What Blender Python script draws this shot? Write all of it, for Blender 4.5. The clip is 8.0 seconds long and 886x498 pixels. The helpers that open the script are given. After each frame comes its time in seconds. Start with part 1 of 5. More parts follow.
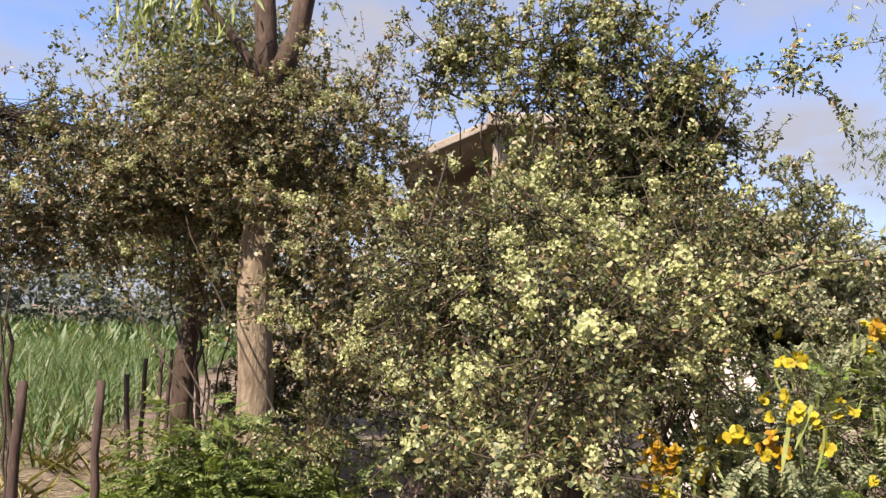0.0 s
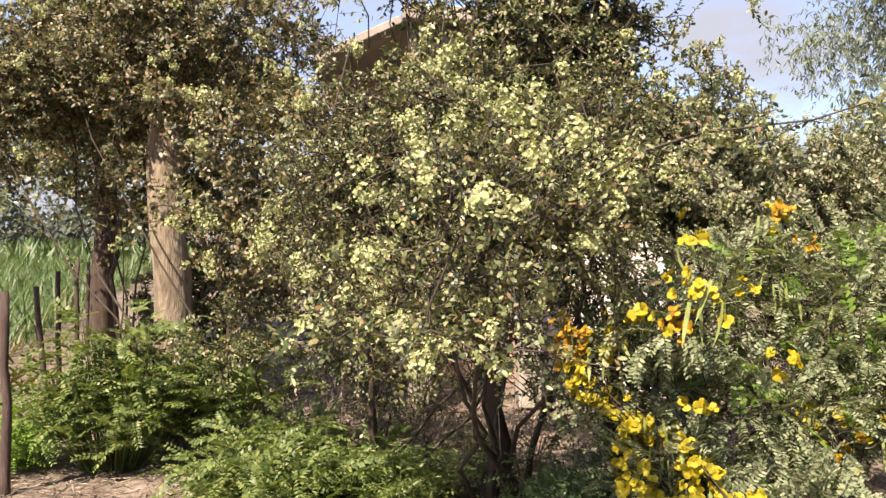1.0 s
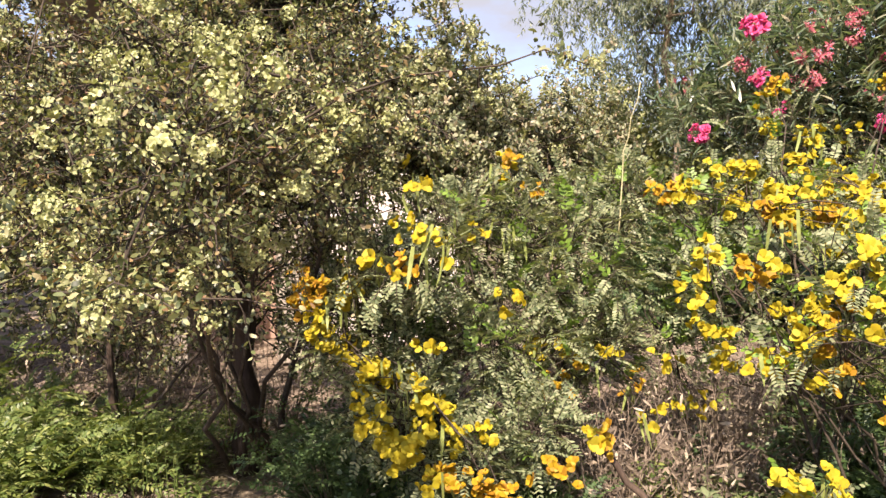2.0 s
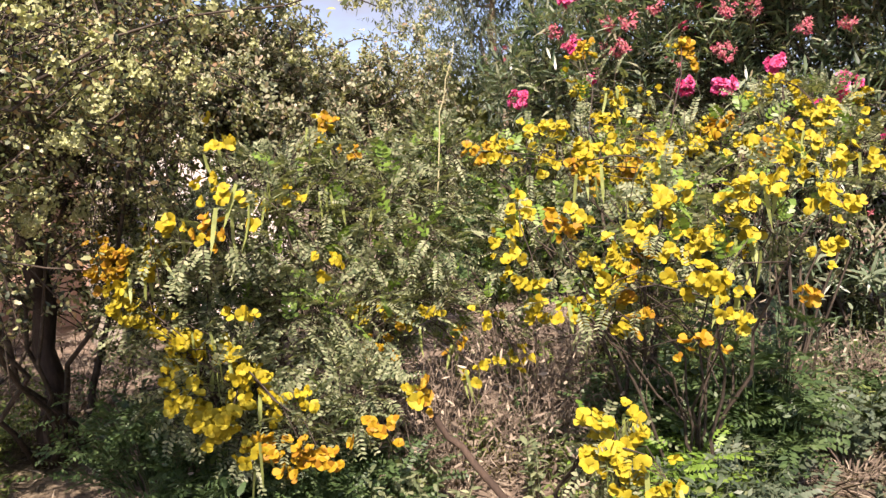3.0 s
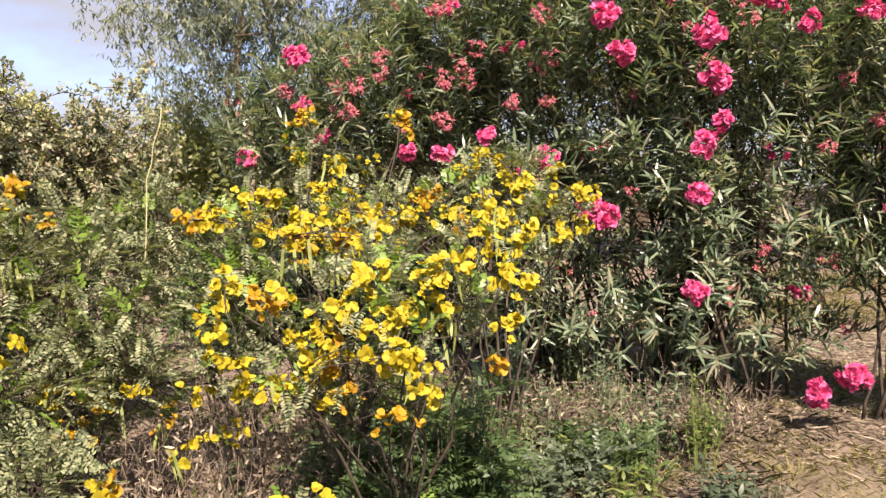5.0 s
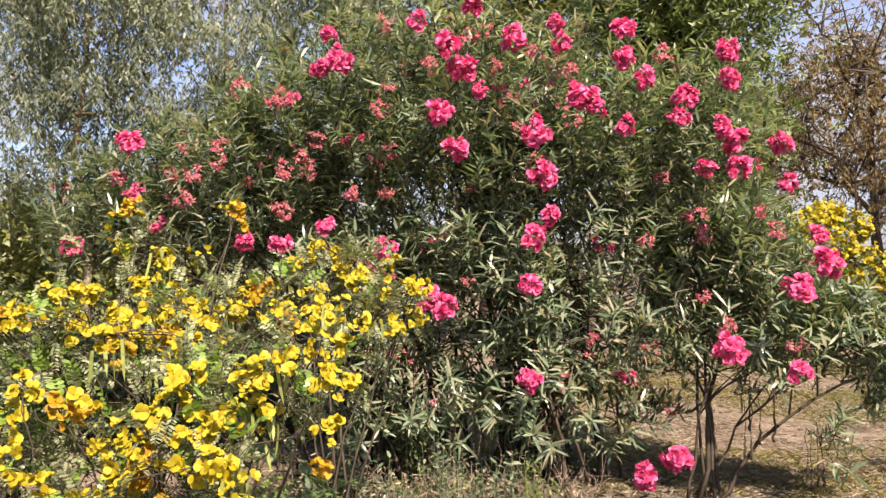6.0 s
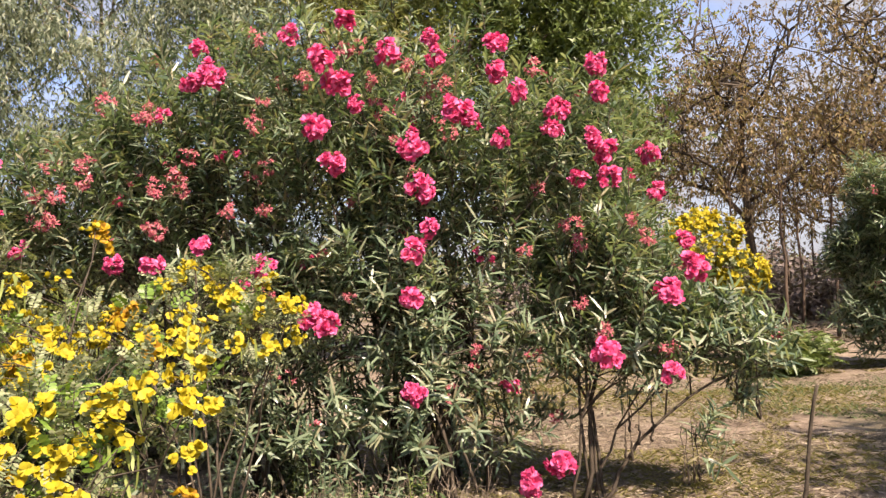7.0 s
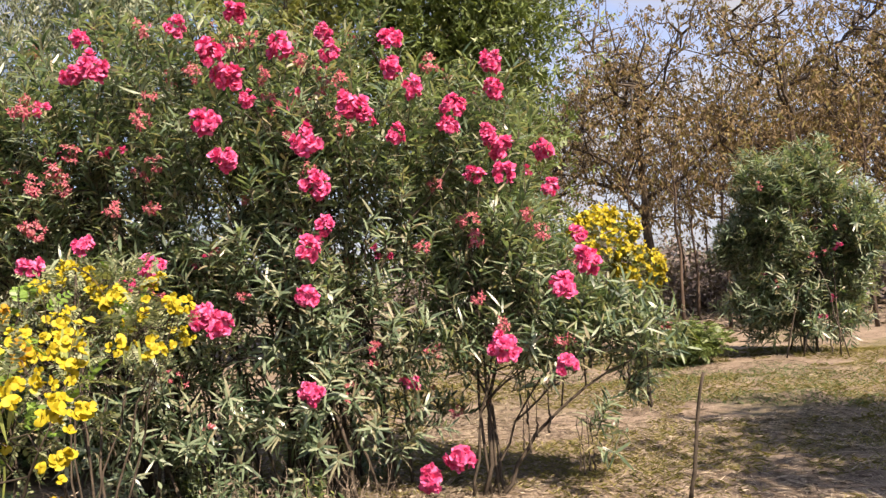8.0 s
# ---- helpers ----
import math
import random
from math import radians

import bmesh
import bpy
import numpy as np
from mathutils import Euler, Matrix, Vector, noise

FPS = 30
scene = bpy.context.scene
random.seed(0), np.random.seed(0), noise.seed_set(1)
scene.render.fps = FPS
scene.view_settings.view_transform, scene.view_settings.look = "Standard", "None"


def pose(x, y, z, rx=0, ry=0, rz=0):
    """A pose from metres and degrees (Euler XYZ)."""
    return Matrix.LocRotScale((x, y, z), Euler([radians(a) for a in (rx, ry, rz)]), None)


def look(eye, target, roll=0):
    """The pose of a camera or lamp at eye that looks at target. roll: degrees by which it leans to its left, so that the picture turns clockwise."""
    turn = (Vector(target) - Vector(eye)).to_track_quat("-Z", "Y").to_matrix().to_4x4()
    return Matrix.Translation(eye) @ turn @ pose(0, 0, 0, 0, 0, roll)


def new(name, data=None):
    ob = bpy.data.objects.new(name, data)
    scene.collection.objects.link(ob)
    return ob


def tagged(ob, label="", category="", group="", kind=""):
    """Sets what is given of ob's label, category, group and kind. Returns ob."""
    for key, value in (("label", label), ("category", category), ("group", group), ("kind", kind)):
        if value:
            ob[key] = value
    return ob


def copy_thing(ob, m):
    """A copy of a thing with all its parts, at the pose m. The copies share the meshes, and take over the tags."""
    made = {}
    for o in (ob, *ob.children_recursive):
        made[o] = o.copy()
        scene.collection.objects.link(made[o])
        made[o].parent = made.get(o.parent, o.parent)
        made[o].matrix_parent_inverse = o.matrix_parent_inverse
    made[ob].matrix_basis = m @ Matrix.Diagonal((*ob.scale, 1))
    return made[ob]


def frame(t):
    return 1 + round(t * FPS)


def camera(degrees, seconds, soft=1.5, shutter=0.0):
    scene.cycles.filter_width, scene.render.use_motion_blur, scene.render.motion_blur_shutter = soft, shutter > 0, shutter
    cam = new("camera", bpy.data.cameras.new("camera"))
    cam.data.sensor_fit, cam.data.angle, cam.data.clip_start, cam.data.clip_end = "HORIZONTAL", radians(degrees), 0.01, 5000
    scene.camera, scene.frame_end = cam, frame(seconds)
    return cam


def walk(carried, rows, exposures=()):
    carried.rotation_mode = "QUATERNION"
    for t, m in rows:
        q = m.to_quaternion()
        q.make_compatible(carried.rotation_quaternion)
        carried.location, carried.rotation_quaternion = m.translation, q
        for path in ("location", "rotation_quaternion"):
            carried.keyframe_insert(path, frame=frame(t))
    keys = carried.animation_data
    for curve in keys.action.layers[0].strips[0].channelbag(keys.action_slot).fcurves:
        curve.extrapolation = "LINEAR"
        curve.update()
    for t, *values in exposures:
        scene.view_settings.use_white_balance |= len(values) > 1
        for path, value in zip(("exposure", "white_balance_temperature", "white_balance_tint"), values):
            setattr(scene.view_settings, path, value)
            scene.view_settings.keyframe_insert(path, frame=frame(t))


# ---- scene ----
cam = camera(57.5, 8.0, 1.45)
METRES, EYE, TILT, LEAN, TURN = 1.0, 1.45, 5.0, -2.2, 0.0
ROWS = [
    (0.0, 0.0, 0.0, 0.0, -0.0, -0.0, 0.0),
    (0.5, 0.0188, 0.0212, -0.0322, -1.36, -3.35, 0.27),
    (1.0, 0.0732, 0.0432, -0.062, -5.03, -6.65, 1.42),
    (1.5, 0.141, 0.0379, -0.0868, -11.98, -8.71, 1.13),
    (2.0, 0.2267, 0.0264, -0.0902, -20.71, -10.09, 0.84),
    (2.2, 0.2563, 0.0260, -0.0934, -24.02, -10.54, 0.65),
    (3.3, 0.3360, 0.0205, -0.1770, -33.79, -12.74, 1.04),
    (3.5, 0.3433, 0.0189, -0.1839, -34.68, -13.66, 1.07),
    (4.0, 0.3816, -0.0056, -0.1234, -37.85, -14.33, 0.21),
    (4.5, 0.4326, -0.047, -0.0646, -43.77, -11.87, -1.35),
    (5.0, 0.4724, -0.0922, -0.0298, -48.91, -8.86, -1.75),
    (5.2, 0.4825, -0.1074, -0.0105, -50.57, -7.47, -1.74),
    (6.3, 0.5693, -0.2105, 0.0384, -61.12, -1.77, -2.21),
    (6.5, 0.5799, -0.2273, 0.0377, -62.11, -1.57, -1.67),
    (7.0, 0.6223, -0.2745, 0.0325, -66.07, -1.46, -1.03),
    (7.5, 0.653, -0.3112, 0.0213, -69.75, -1.42, -0.77),
    (8.0, 0.6693, -0.3418, 0.0155, -72.47, -1.42, -0.45),
]
walk(cam, [(t, pose(0, 0, EYE, TILT, LEAN, TURN) @ pose(METRES * x, METRES * y, METRES * z, 90 + pitch, roll, yaw)) for t, x, y, z, yaw, pitch, roll in ROWS],
     [(0.0, 1.38, 6450, 21), (1.0, 1.65, 6600, 20), (2.0, 1.68, 6700, 22), (3.5, 1.52, 6500, 26), (5.0, 1.55, 6800, 23), (8.0, 1.6, 7000, 20)])

# ---- sky, sun and exposure ----
SUN_ELEVATION, SUN_AZIMUTH = 48.0, 216.0      # azimuth clockwise from +y
el, az = radians(SUN_ELEVATION), radians(SUN_AZIMUTH)
sun_way = Vector((math.sin(az) * math.cos(el), math.cos(az) * math.cos(el), math.sin(el)))

world = bpy.data.worlds.new("world")
scene.world = world
world.use_nodes = True
wn, wl = world.node_tree.nodes, world.node_tree.links
wn.clear()
w_out, w_bg, w_sky = wn.new("ShaderNodeOutputWorld"), wn.new("ShaderNodeBackground"), wn.new("ShaderNodeTexSky")
w_sky.sky_type, w_sky.sun_disc = "NISHITA", False
w_sky.sun_elevation, w_sky.sun_rotation = el, az
w_sky.air_density, w_sky.dust_density, w_sky.ozone_density = 1.0, 1.6, 2.0
# thin clouds all over the sky
w_co, w_map, w_noise, w_ramp, w_mix = (wn.new("ShaderNodeTexCoord"), wn.new("ShaderNodeMapping"), wn.new("ShaderNodeTexNoise"),
                                       wn.new("ShaderNodeValToRGB"), wn.new("ShaderNodeMix"))
w_map.inputs["Scale"].default_value = (1.6, 1.6, 4.0)
w_noise.inputs["Scale"].default_value, w_noise.inputs["Detail"].default_value, w_noise.inputs["Roughness"].default_value = 2.2, 6.0, 0.55
w_ramp.color_ramp.elements[0].position, w_ramp.color_ramp.elements[1].position = 0.37, 0.64
w_mix.data_type = "RGBA"
w_mix.inputs["B"].default_value = (2.1, 2.28, 2.52, 1.0)
wl.new(w_co.outputs["Generated"], w_map.inputs["Vector"])
wl.new(w_map.outputs["Vector"], w_noise.inputs["Vector"])
wl.new(w_noise.outputs["Fac"], w_ramp.inputs["Fac"])
w_sep, w_haze, w_max = wn.new("ShaderNodeSeparateXYZ"), wn.new("ShaderNodeMapRange"), wn.new("ShaderNodeMath")
w_haze.inputs["From Min"].default_value, w_haze.inputs["From Max"].default_value = 0.0, 0.22
w_haze.inputs["To Min"].default_value, w_haze.inputs["To Max"].default_value = 1.0, 0.0
w_max.operation = "MAXIMUM"
wl.new(w_co.outputs["Generated"], w_sep.inputs["Vector"])
wl.new(w_sep.outputs["Z"], w_haze.inputs["Value"])
wl.new(w_ramp.outputs["Color"], w_max.inputs[0])
wl.new(w_haze.outputs["Result"], w_max.inputs[1])
wl.new(w_max.outputs["Value"], w_mix.inputs["Factor"])
w_tint = wn.new("ShaderNodeMix")
w_tint.data_type, w_tint.blend_type = "RGBA", "MULTIPLY"
w_tint.inputs["Factor"].default_value = 1.0
w_tint.inputs["B"].default_value = (0.80, 0.86, 1.0, 1.0)
wl.new(w_sky.outputs["Color"], w_tint.inputs["A"])
wl.new(w_tint.outputs["Result"], w_mix.inputs["A"])
wl.new(w_mix.outputs["Result"], w_bg.inputs["Color"])
w_bg.inputs["Strength"].default_value = 0.1
wl.new(w_bg.outputs["Background"], w_out.inputs["Surface"])

sun = new("sun", bpy.data.lights.new("sun", "SUN"))
sun.data.energy, sun.data.angle, sun.data.color = 5.0, radians(0.53), (1.0, 0.90, 0.74)
sun.matrix_world = look(sun_way * 40, (0, 0, 0))


# ---- materials ----
def nodes_of(name):
    m = bpy.data.materials.new(name)
    m.use_nodes = True
    n, l = m.node_tree.nodes, m.node_tree.links
    return m, n, l, n["Principled BSDF"], n["Material Output"]


def ramp_node(n, colours):
    r = n.new("ShaderNodeValToRGB")
    e = r.color_ramp.elements
    while len(e) < len(colours):
        e.new(0.5)
    for i, c in enumerate(colours):
        e[i].position, e[i].color = i / (len(colours) - 1), (*c, 1.0)
    return r


def leaf_material(name, colours, rough=0.5, through_light=0.3, spec=0.5, tint=(1.0, 1.0, 0.45)):
    """Thin leaf or petal: a colour for each piece, blotches, some light passing through."""
    m, n, l, bsdf, out = nodes_of(name)
    geo, ramp = n.new("ShaderNodeNewGeometry"), ramp_node(n, colours)
    l.new(geo.outputs["Random Per Island"], ramp.inputs["Fac"])
    tex, mul = n.new("ShaderNodeTexNoise"), n.new("ShaderNodeMix")
    co = n.new("ShaderNodeTexCoord")
    l.new(co.outputs["Object"], tex.inputs["Vector"])
    tex.inputs["Scale"].default_value, tex.inputs["Detail"].default_value = 45.0, 3.0
    mul.data_type, mul.blend_type = "RGBA", "MULTIPLY"
    mul.inputs["Factor"].default_value = 0.45
    grey = n.new("ShaderNodeMapRange")
    grey.inputs["From Min"].default_value, grey.inputs["From Max"].default_value = 0.25, 0.75
    grey.inputs["To Min"].default_value, grey.inputs["To Max"].default_value = 0.45, 1.3
    l.new(tex.outputs["Fac"], grey.inputs["Value"])
    l.new(ramp.outputs["Color"], mul.inputs["A"])
    l.new(grey.outputs["Result"], mul.inputs["B"])
    l.new(mul.outputs["Result"], bsdf.inputs["Base Color"])
    bsdf.inputs["Roughness"].default_value = rough
    bsdf.inputs["Specular IOR Level"].default_value = spec
    if through_light:
        thin, mix, warm = n.new("ShaderNodeBsdfTranslucent"), n.new("ShaderNodeMixShader"), n.new("ShaderNodeMix")
        warm.data_type, warm.blend_type = "RGBA", "MULTIPLY"
        warm.inputs["Factor"].default_value = 1.0
        warm.inputs["B"].default_value = (*tint, 1.0)
        l.new(mul.outputs["Result"], warm.inputs["A"])
        l.new(warm.outputs["Result"], thin.inputs["Color"])
        mix.inputs["Fac"].default_value = through_light
        l.new(bsdf.outputs["BSDF"], mix.inputs[1])
        l.new(thin.outputs["BSDF"], mix.inputs[2])
        l.new(mix.outputs["Shader"], out.inputs["Surface"])
    return m


def rough_material(name, colours, scale=8.0, fine=60.0, rough=0.85, bump=0.4, stretch=(1, 1, 1), distance=0.02):
    """Bark, wood, plaster, earth: two scales of colour and relief."""
    m, n, l, bsdf, out = nodes_of(name)
    co, mp = n.new("ShaderNodeTexCoord"), n.new("ShaderNodeMapping")
    mp.inputs["Scale"].default_value = stretch
    l.new(co.outputs["Object"], mp.inputs["Vector"])
    a, b, mix = n.new("ShaderNodeTexNoise"), n.new("ShaderNodeTexNoise"), n.new("ShaderNodeMix")
    for t, s, d in ((a, scale, 5.0), (b, fine, 6.0)):
        t.inputs["Scale"].default_value, t.inputs["Detail"].default_value, t.inputs["Roughness"].default_value = s, d, 0.65
        l.new(mp.outputs["Vector"], t.inputs["Vector"])
    mix.inputs["Factor"].default_value = 0.45
    l.new(a.outputs["Fac"], mix.inputs["A"])
    l.new(b.outputs["Fac"], mix.inputs["B"])
    spread = n.new("ShaderNodeMapRange")
    spread.inputs["From Min"].default_value, spread.inputs["From Max"].default_value = 0.33, 0.67
    l.new(mix.outputs["Result"], spread.inputs["Value"])
    ramp = ramp_node(n, colours)
    l.new(spread.outputs["Result"], ramp.inputs["Fac"])
    l.new(ramp.outputs["Color"], bsdf.inputs["Base Color"])
    bsdf.inputs["Roughness"].default_value = rough
    bsdf.inputs["Specular IOR Level"].default_value = 0.25
    bm_ = n.new("ShaderNodeBump")
    bm_.inputs["Strength"].default_value, bm_.inputs["Distance"].default_value = bump, distance
    l.new(mix.outputs["Result"], bm_.inputs["Height"])
    l.new(bm_.outputs["Normal"], bsdf.inputs["Normal"])
    return m


def ground_material():
    """Dry earth with a litter of straw, and greener patches."""
    m, n, l, bsdf, out = nodes_of("dry_earth")
    co = n.new("ShaderNodeTexCoord")
    big, mid, fine = (n.new("ShaderNodeTexNoise") for _ in range(3))
    for t, s, d in ((big, 0.35, 4.0), (mid, 3.0, 6.0), (fine, 38.0, 6.0)):
        t.inputs["Scale"].default_value, t.inputs["Detail"].default_value, t.inputs["Roughness"].default_value = s, d, 0.7
        l.new(co.outputs["Object"], t.inputs["Vector"])
    add = n.new("ShaderNodeMix")
    add.inputs["Factor"].default_value = 0.5
    l.new(mid.outputs["Fac"], add.inputs["A"])
    l.new(fine.outputs["Fac"], add.inputs["B"])
    spread = n.new("ShaderNodeMapRange")
    spread.inputs["From Min"].default_value, spread.inputs["From Max"].default_value = 0.33, 0.67
    l.new(add.outputs["Result"], spread.inputs["Value"])
    earth = ramp_node(n, [(0.05, 0.036, 0.026), (0.12, 0.09, 0.066), (0.215, 0.168, 0.126), (0.34, 0.278, 0.212)])
    l.new(spread.outputs["Result"], earth.inputs["Fac"])
    green = ramp_node(n, [(0.04, 0.04, 0.016), (0.09, 0.088, 0.034), (0.18, 0.155, 0.07)])
    l.new(spread.outputs["Result"], green.inputs["Fac"])
    where = n.new("ShaderNodeMapRange")
    where.inputs["From Min"].default_value, where.inputs["From Max"].default_value = 0.52, 0.62
    where.inputs["To Max"].default_value = 0.55
    l.new(big.outputs["Fac"], where.inputs["Value"])
    mix = n.new("ShaderNodeMix")
    mix.data_type = "RGBA"
    l.new(where.outputs["Result"], mix.inputs["Factor"])
    l.new(earth.outputs["Color"], mix.inputs["A"])
    l.new(green.outputs["Color"], mix.inputs["B"])
    l.new(mix.outputs["Result"], bsdf.inputs["Base Color"])
    bsdf.inputs["Roughness"].default_value = 0.95
    bsdf.inputs["Specular IOR Level"].default_value = 0.15
    bump = n.new("ShaderNodeBump")
    bump.inputs["Strength"].default_value, bump.inputs["Distance"].default_value = 0.8, 0.03
    l.new(add.outputs["Result"], bump.inputs["Height"])
    l.new(bump.outputs["Normal"], bsdf.inputs["Normal"])
    return m


M_GROUND = ground_material()
M_CLIMBER = leaf_material("climber_leaf", [(0.018, 0.027, 0.011), (0.055, 0.075, 0.026), (0.12, 0.145, 0.05), (0.215, 0.23, 0.09), (0.31, 0.315, 0.155), (0.22, 0.125, 0.055)], 0.45, 0.3, 0.5)
M_CREAM = leaf_material("cream_floret", [(0.30, 0.33, 0.12), (0.38, 0.40, 0.18), (0.47, 0.46, 0.26)], 0.6, 0.3, tint=(1.0, 1.0, 0.6))
M_OLEANDER = leaf_material("oleander_leaf", [(0.034, 0.06, 0.034), (0.092, 0.14, 0.078), (0.19, 0.25, 0.15), (0.285, 0.335, 0.22), (0.29, 0.25, 0.155)], 0.34, 0.44, 0.6, (0.95, 1.0, 0.5))
M_PINK = leaf_material("pink_petal", [(0.62, 0.055, 0.17), (0.69, 0.10, 0.28), (0.75, 0.21, 0.41), (0.63, 0.055, 0.14)], 0.6, 0.35, 0.3, (1.0, 0.5, 0.7))
M_WILTED = leaf_material("wilted_petal", [(0.35, 0.05, 0.085), (0.47, 0.10, 0.145), (0.52, 0.20, 0.22), (0.28, 0.105, 0.085)], 0.75, 0.25, 0.15, (1.0, 0.6, 0.6))
M_YELLOW = leaf_material("yellow_petal", [(0.325, 0.245, 0.007), (0.365, 0.293, 0.012), (0.405, 0.342, 0.024), (0.335, 0.25, 0.007)], 0.6, 0.3, 0.25, (1.0, 0.92, 0.3))
M_AMBER = leaf_material("fading_petal", [(0.36, 0.20, 0.008), (0.39, 0.255, 0.010), (0.31, 0.15, 0.012)], 0.6, 0.3, 0.3, (1.0, 0.8, 0.3))
M_SENNA = leaf_material("senna_leaflet", [(0.075, 0.105, 0.052), (0.172, 0.208, 0.105), (0.275, 0.305, 0.165), (0.375, 0.39, 0.235)], 0.55, 0.42, 0.25)
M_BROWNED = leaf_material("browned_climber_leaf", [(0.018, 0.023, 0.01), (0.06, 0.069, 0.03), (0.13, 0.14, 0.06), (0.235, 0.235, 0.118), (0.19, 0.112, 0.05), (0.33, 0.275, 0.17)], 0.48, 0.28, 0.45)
M_HEDGE = leaf_material("hedge_leaf", [(0.065, 0.083, 0.042), (0.17, 0.195, 0.10), (0.28, 0.30, 0.17), (0.38, 0.38, 0.245), (0.33, 0.24, 0.15)], 0.46, 0.4, 0.45)
M_GREYHERB = leaf_material("grey_green_leaflet", [(0.045, 0.07, 0.038), (0.085, 0.115, 0.066), (0.14, 0.17, 0.105)], 0.5, 0.3)
# dark green herb leaf, deepened below the fern green to carry shade
M_SHADEHERB = leaf_material("shade_toned_feathery_leaf", [(0.035, 0.07, 0.022), (0.06, 0.105, 0.033), (0.095, 0.145, 0.05)], 0.5, 0.3)
M_FRESH = leaf_material("fresh_leaflet", [(0.12, 0.22, 0.03), (0.17, 0.28, 0.045), (0.22, 0.33, 0.06)], 0.45, 0.4)
M_POD = leaf_material("seed_pod", [(0.16, 0.22, 0.05), (0.24, 0.29, 0.08), (0.30, 0.31, 0.11)], 0.5, 0.25)
M_FERN = leaf_material("feathery_leaf", [(0.06, 0.10, 0.024), (0.11, 0.16, 0.04), (0.17, 0.22, 0.06), (0.25, 0.275, 0.085)], 0.5, 0.4)
M_EUCALYPT = leaf_material("eucalypt_leaf", [(0.08, 0.115, 0.07), (0.15, 0.19, 0.12), (0.235, 0.27, 0.18), (0.31, 0.325, 0.23)], 0.5, 0.42, 0.4)
M_DARKTREE = leaf_material("dark_tree_leaf", [(0.07, 0.11, 0.03), (0.11, 0.155, 0.04), (0.16, 0.20, 0.06)], 0.5, 0.3)
M_OLIVE = leaf_material("olive_tree_leaf", [(0.12, 0.15, 0.035), (0.17, 0.19, 0.05), (0.22, 0.22, 0.07)], 0.5, 0.35)
# brown thicket with the mauve of distant haze mixed into its colour
M_THICKET = leaf_material("haze_tinted_thicket", [(0.10, 0.078, 0.072), (0.15, 0.12, 0.112), (0.20, 0.165, 0.155), (0.14, 0.13, 0.10)], 0.8, 0.2, 0.2)
# far leaves greyed in the base colour in place of aerial haze
M_HAZEWOOD = leaf_material("hazy_wood_leaf", [(0.06, 0.075, 0.06), (0.085, 0.10, 0.08), (0.12, 0.135, 0.11)], 0.8, 0.2, 0.2)
M_DRYLEAF = leaf_material("dry_tree_leaf", [(0.10, 0.068, 0.035), (0.165, 0.115, 0.062), (0.22, 0.16, 0.085), (0.16, 0.15, 0.05)], 0.7, 0.35, 0.2)
M_CROP = leaf_material("crop_blade", [(0.05, 0.10, 0.025), (0.075, 0.135, 0.038), (0.11, 0.17, 0.055), (0.19, 0.20, 0.09)], 0.5, 0.4)
M_GRASS = leaf_material("dry_grass_blade", [(0.12, 0.125, 0.035), (0.21, 0.195, 0.07), (0.31, 0.265, 0.125)], 0.7, 0.3, 0.2)
M_STRAW = leaf_material("straw", [(0.07, 0.053, 0.04), (0.15, 0.118, 0.087), (0.26, 0.21, 0.155), (0.43, 0.365, 0.27)], 0.8, 0.15, 0.2)
M_LITTER = leaf_material("dead_litter", [(0.05, 0.038, 0.028), (0.105, 0.08, 0.06), (0.19, 0.15, 0.115), (0.15, 0.145, 0.08)], 0.8, 0.15, 0.2)
# dead-weed brown, taken darker than the litter to paint in ground shade
M_SHADEWEED = leaf_material("shade_dark_dead_weed", [(0.03, 0.022, 0.014), (0.06, 0.046, 0.03), (0.11, 0.088, 0.055), (0.08, 0.09, 0.04)], 0.8, 0.15, 0.2)
M_TWIG = rough_material("grey_twig", [(0.08, 0.06, 0.044), (0.17, 0.132, 0.098), (0.28, 0.23, 0.175)], 20, 120, 0.85, 0.3)
M_STEM = rough_material("dark_stem", [(0.022, 0.016, 0.011), (0.048, 0.037, 0.026), (0.095, 0.075, 0.055)], 18, 110, 0.8, 0.4)
M_CANE = rough_material("pale_cane", [(0.22, 0.20, 0.10), (0.36, 0.33, 0.18), (0.46, 0.42, 0.26)], 20, 120, 0.7, 0.2)
M_BARK_PALE = rough_material("pale_bark", [(0.08, 0.06, 0.038), (0.155, 0.118, 0.078), (0.25, 0.20, 0.135), (0.13, 0.095, 0.06)], 5, 40, 0.85, 0.8, (1, 1, 0.25), 0.04)
M_BARK_DARK = rough_material("dark_bark", [(0.03, 0.02, 0.015), (0.06, 0.042, 0.03), (0.115, 0.08, 0.056)], 6, 45, 0.9, 0.7, (1, 1, 0.25))
M_POST = rough_material("weathered_post", [(0.035, 0.022, 0.018), (0.065, 0.044, 0.034), (0.11, 0.078, 0.06)], 10, 80, 0.85, 0.5, (1, 1, 0.15))
M_PLASTER = rough_material("old_plaster", [(0.48, 0.41, 0.36), (0.62, 0.55, 0.49), (0.70, 0.64, 0.58)], 2.2, 40, 0.9, 0.3)
M_WALL = rough_material("mud_wall", [(0.20, 0.125, 0.09), (0.30, 0.20, 0.15), (0.38, 0.27, 0.20)], 3, 50, 0.9, 0.4)
M_CONCRETE = rough_material("grey_concrete", [(0.20, 0.17, 0.13), (0.29, 0.25, 0.20), (0.38, 0.34, 0.28)], 4, 60, 0.9, 0.3)


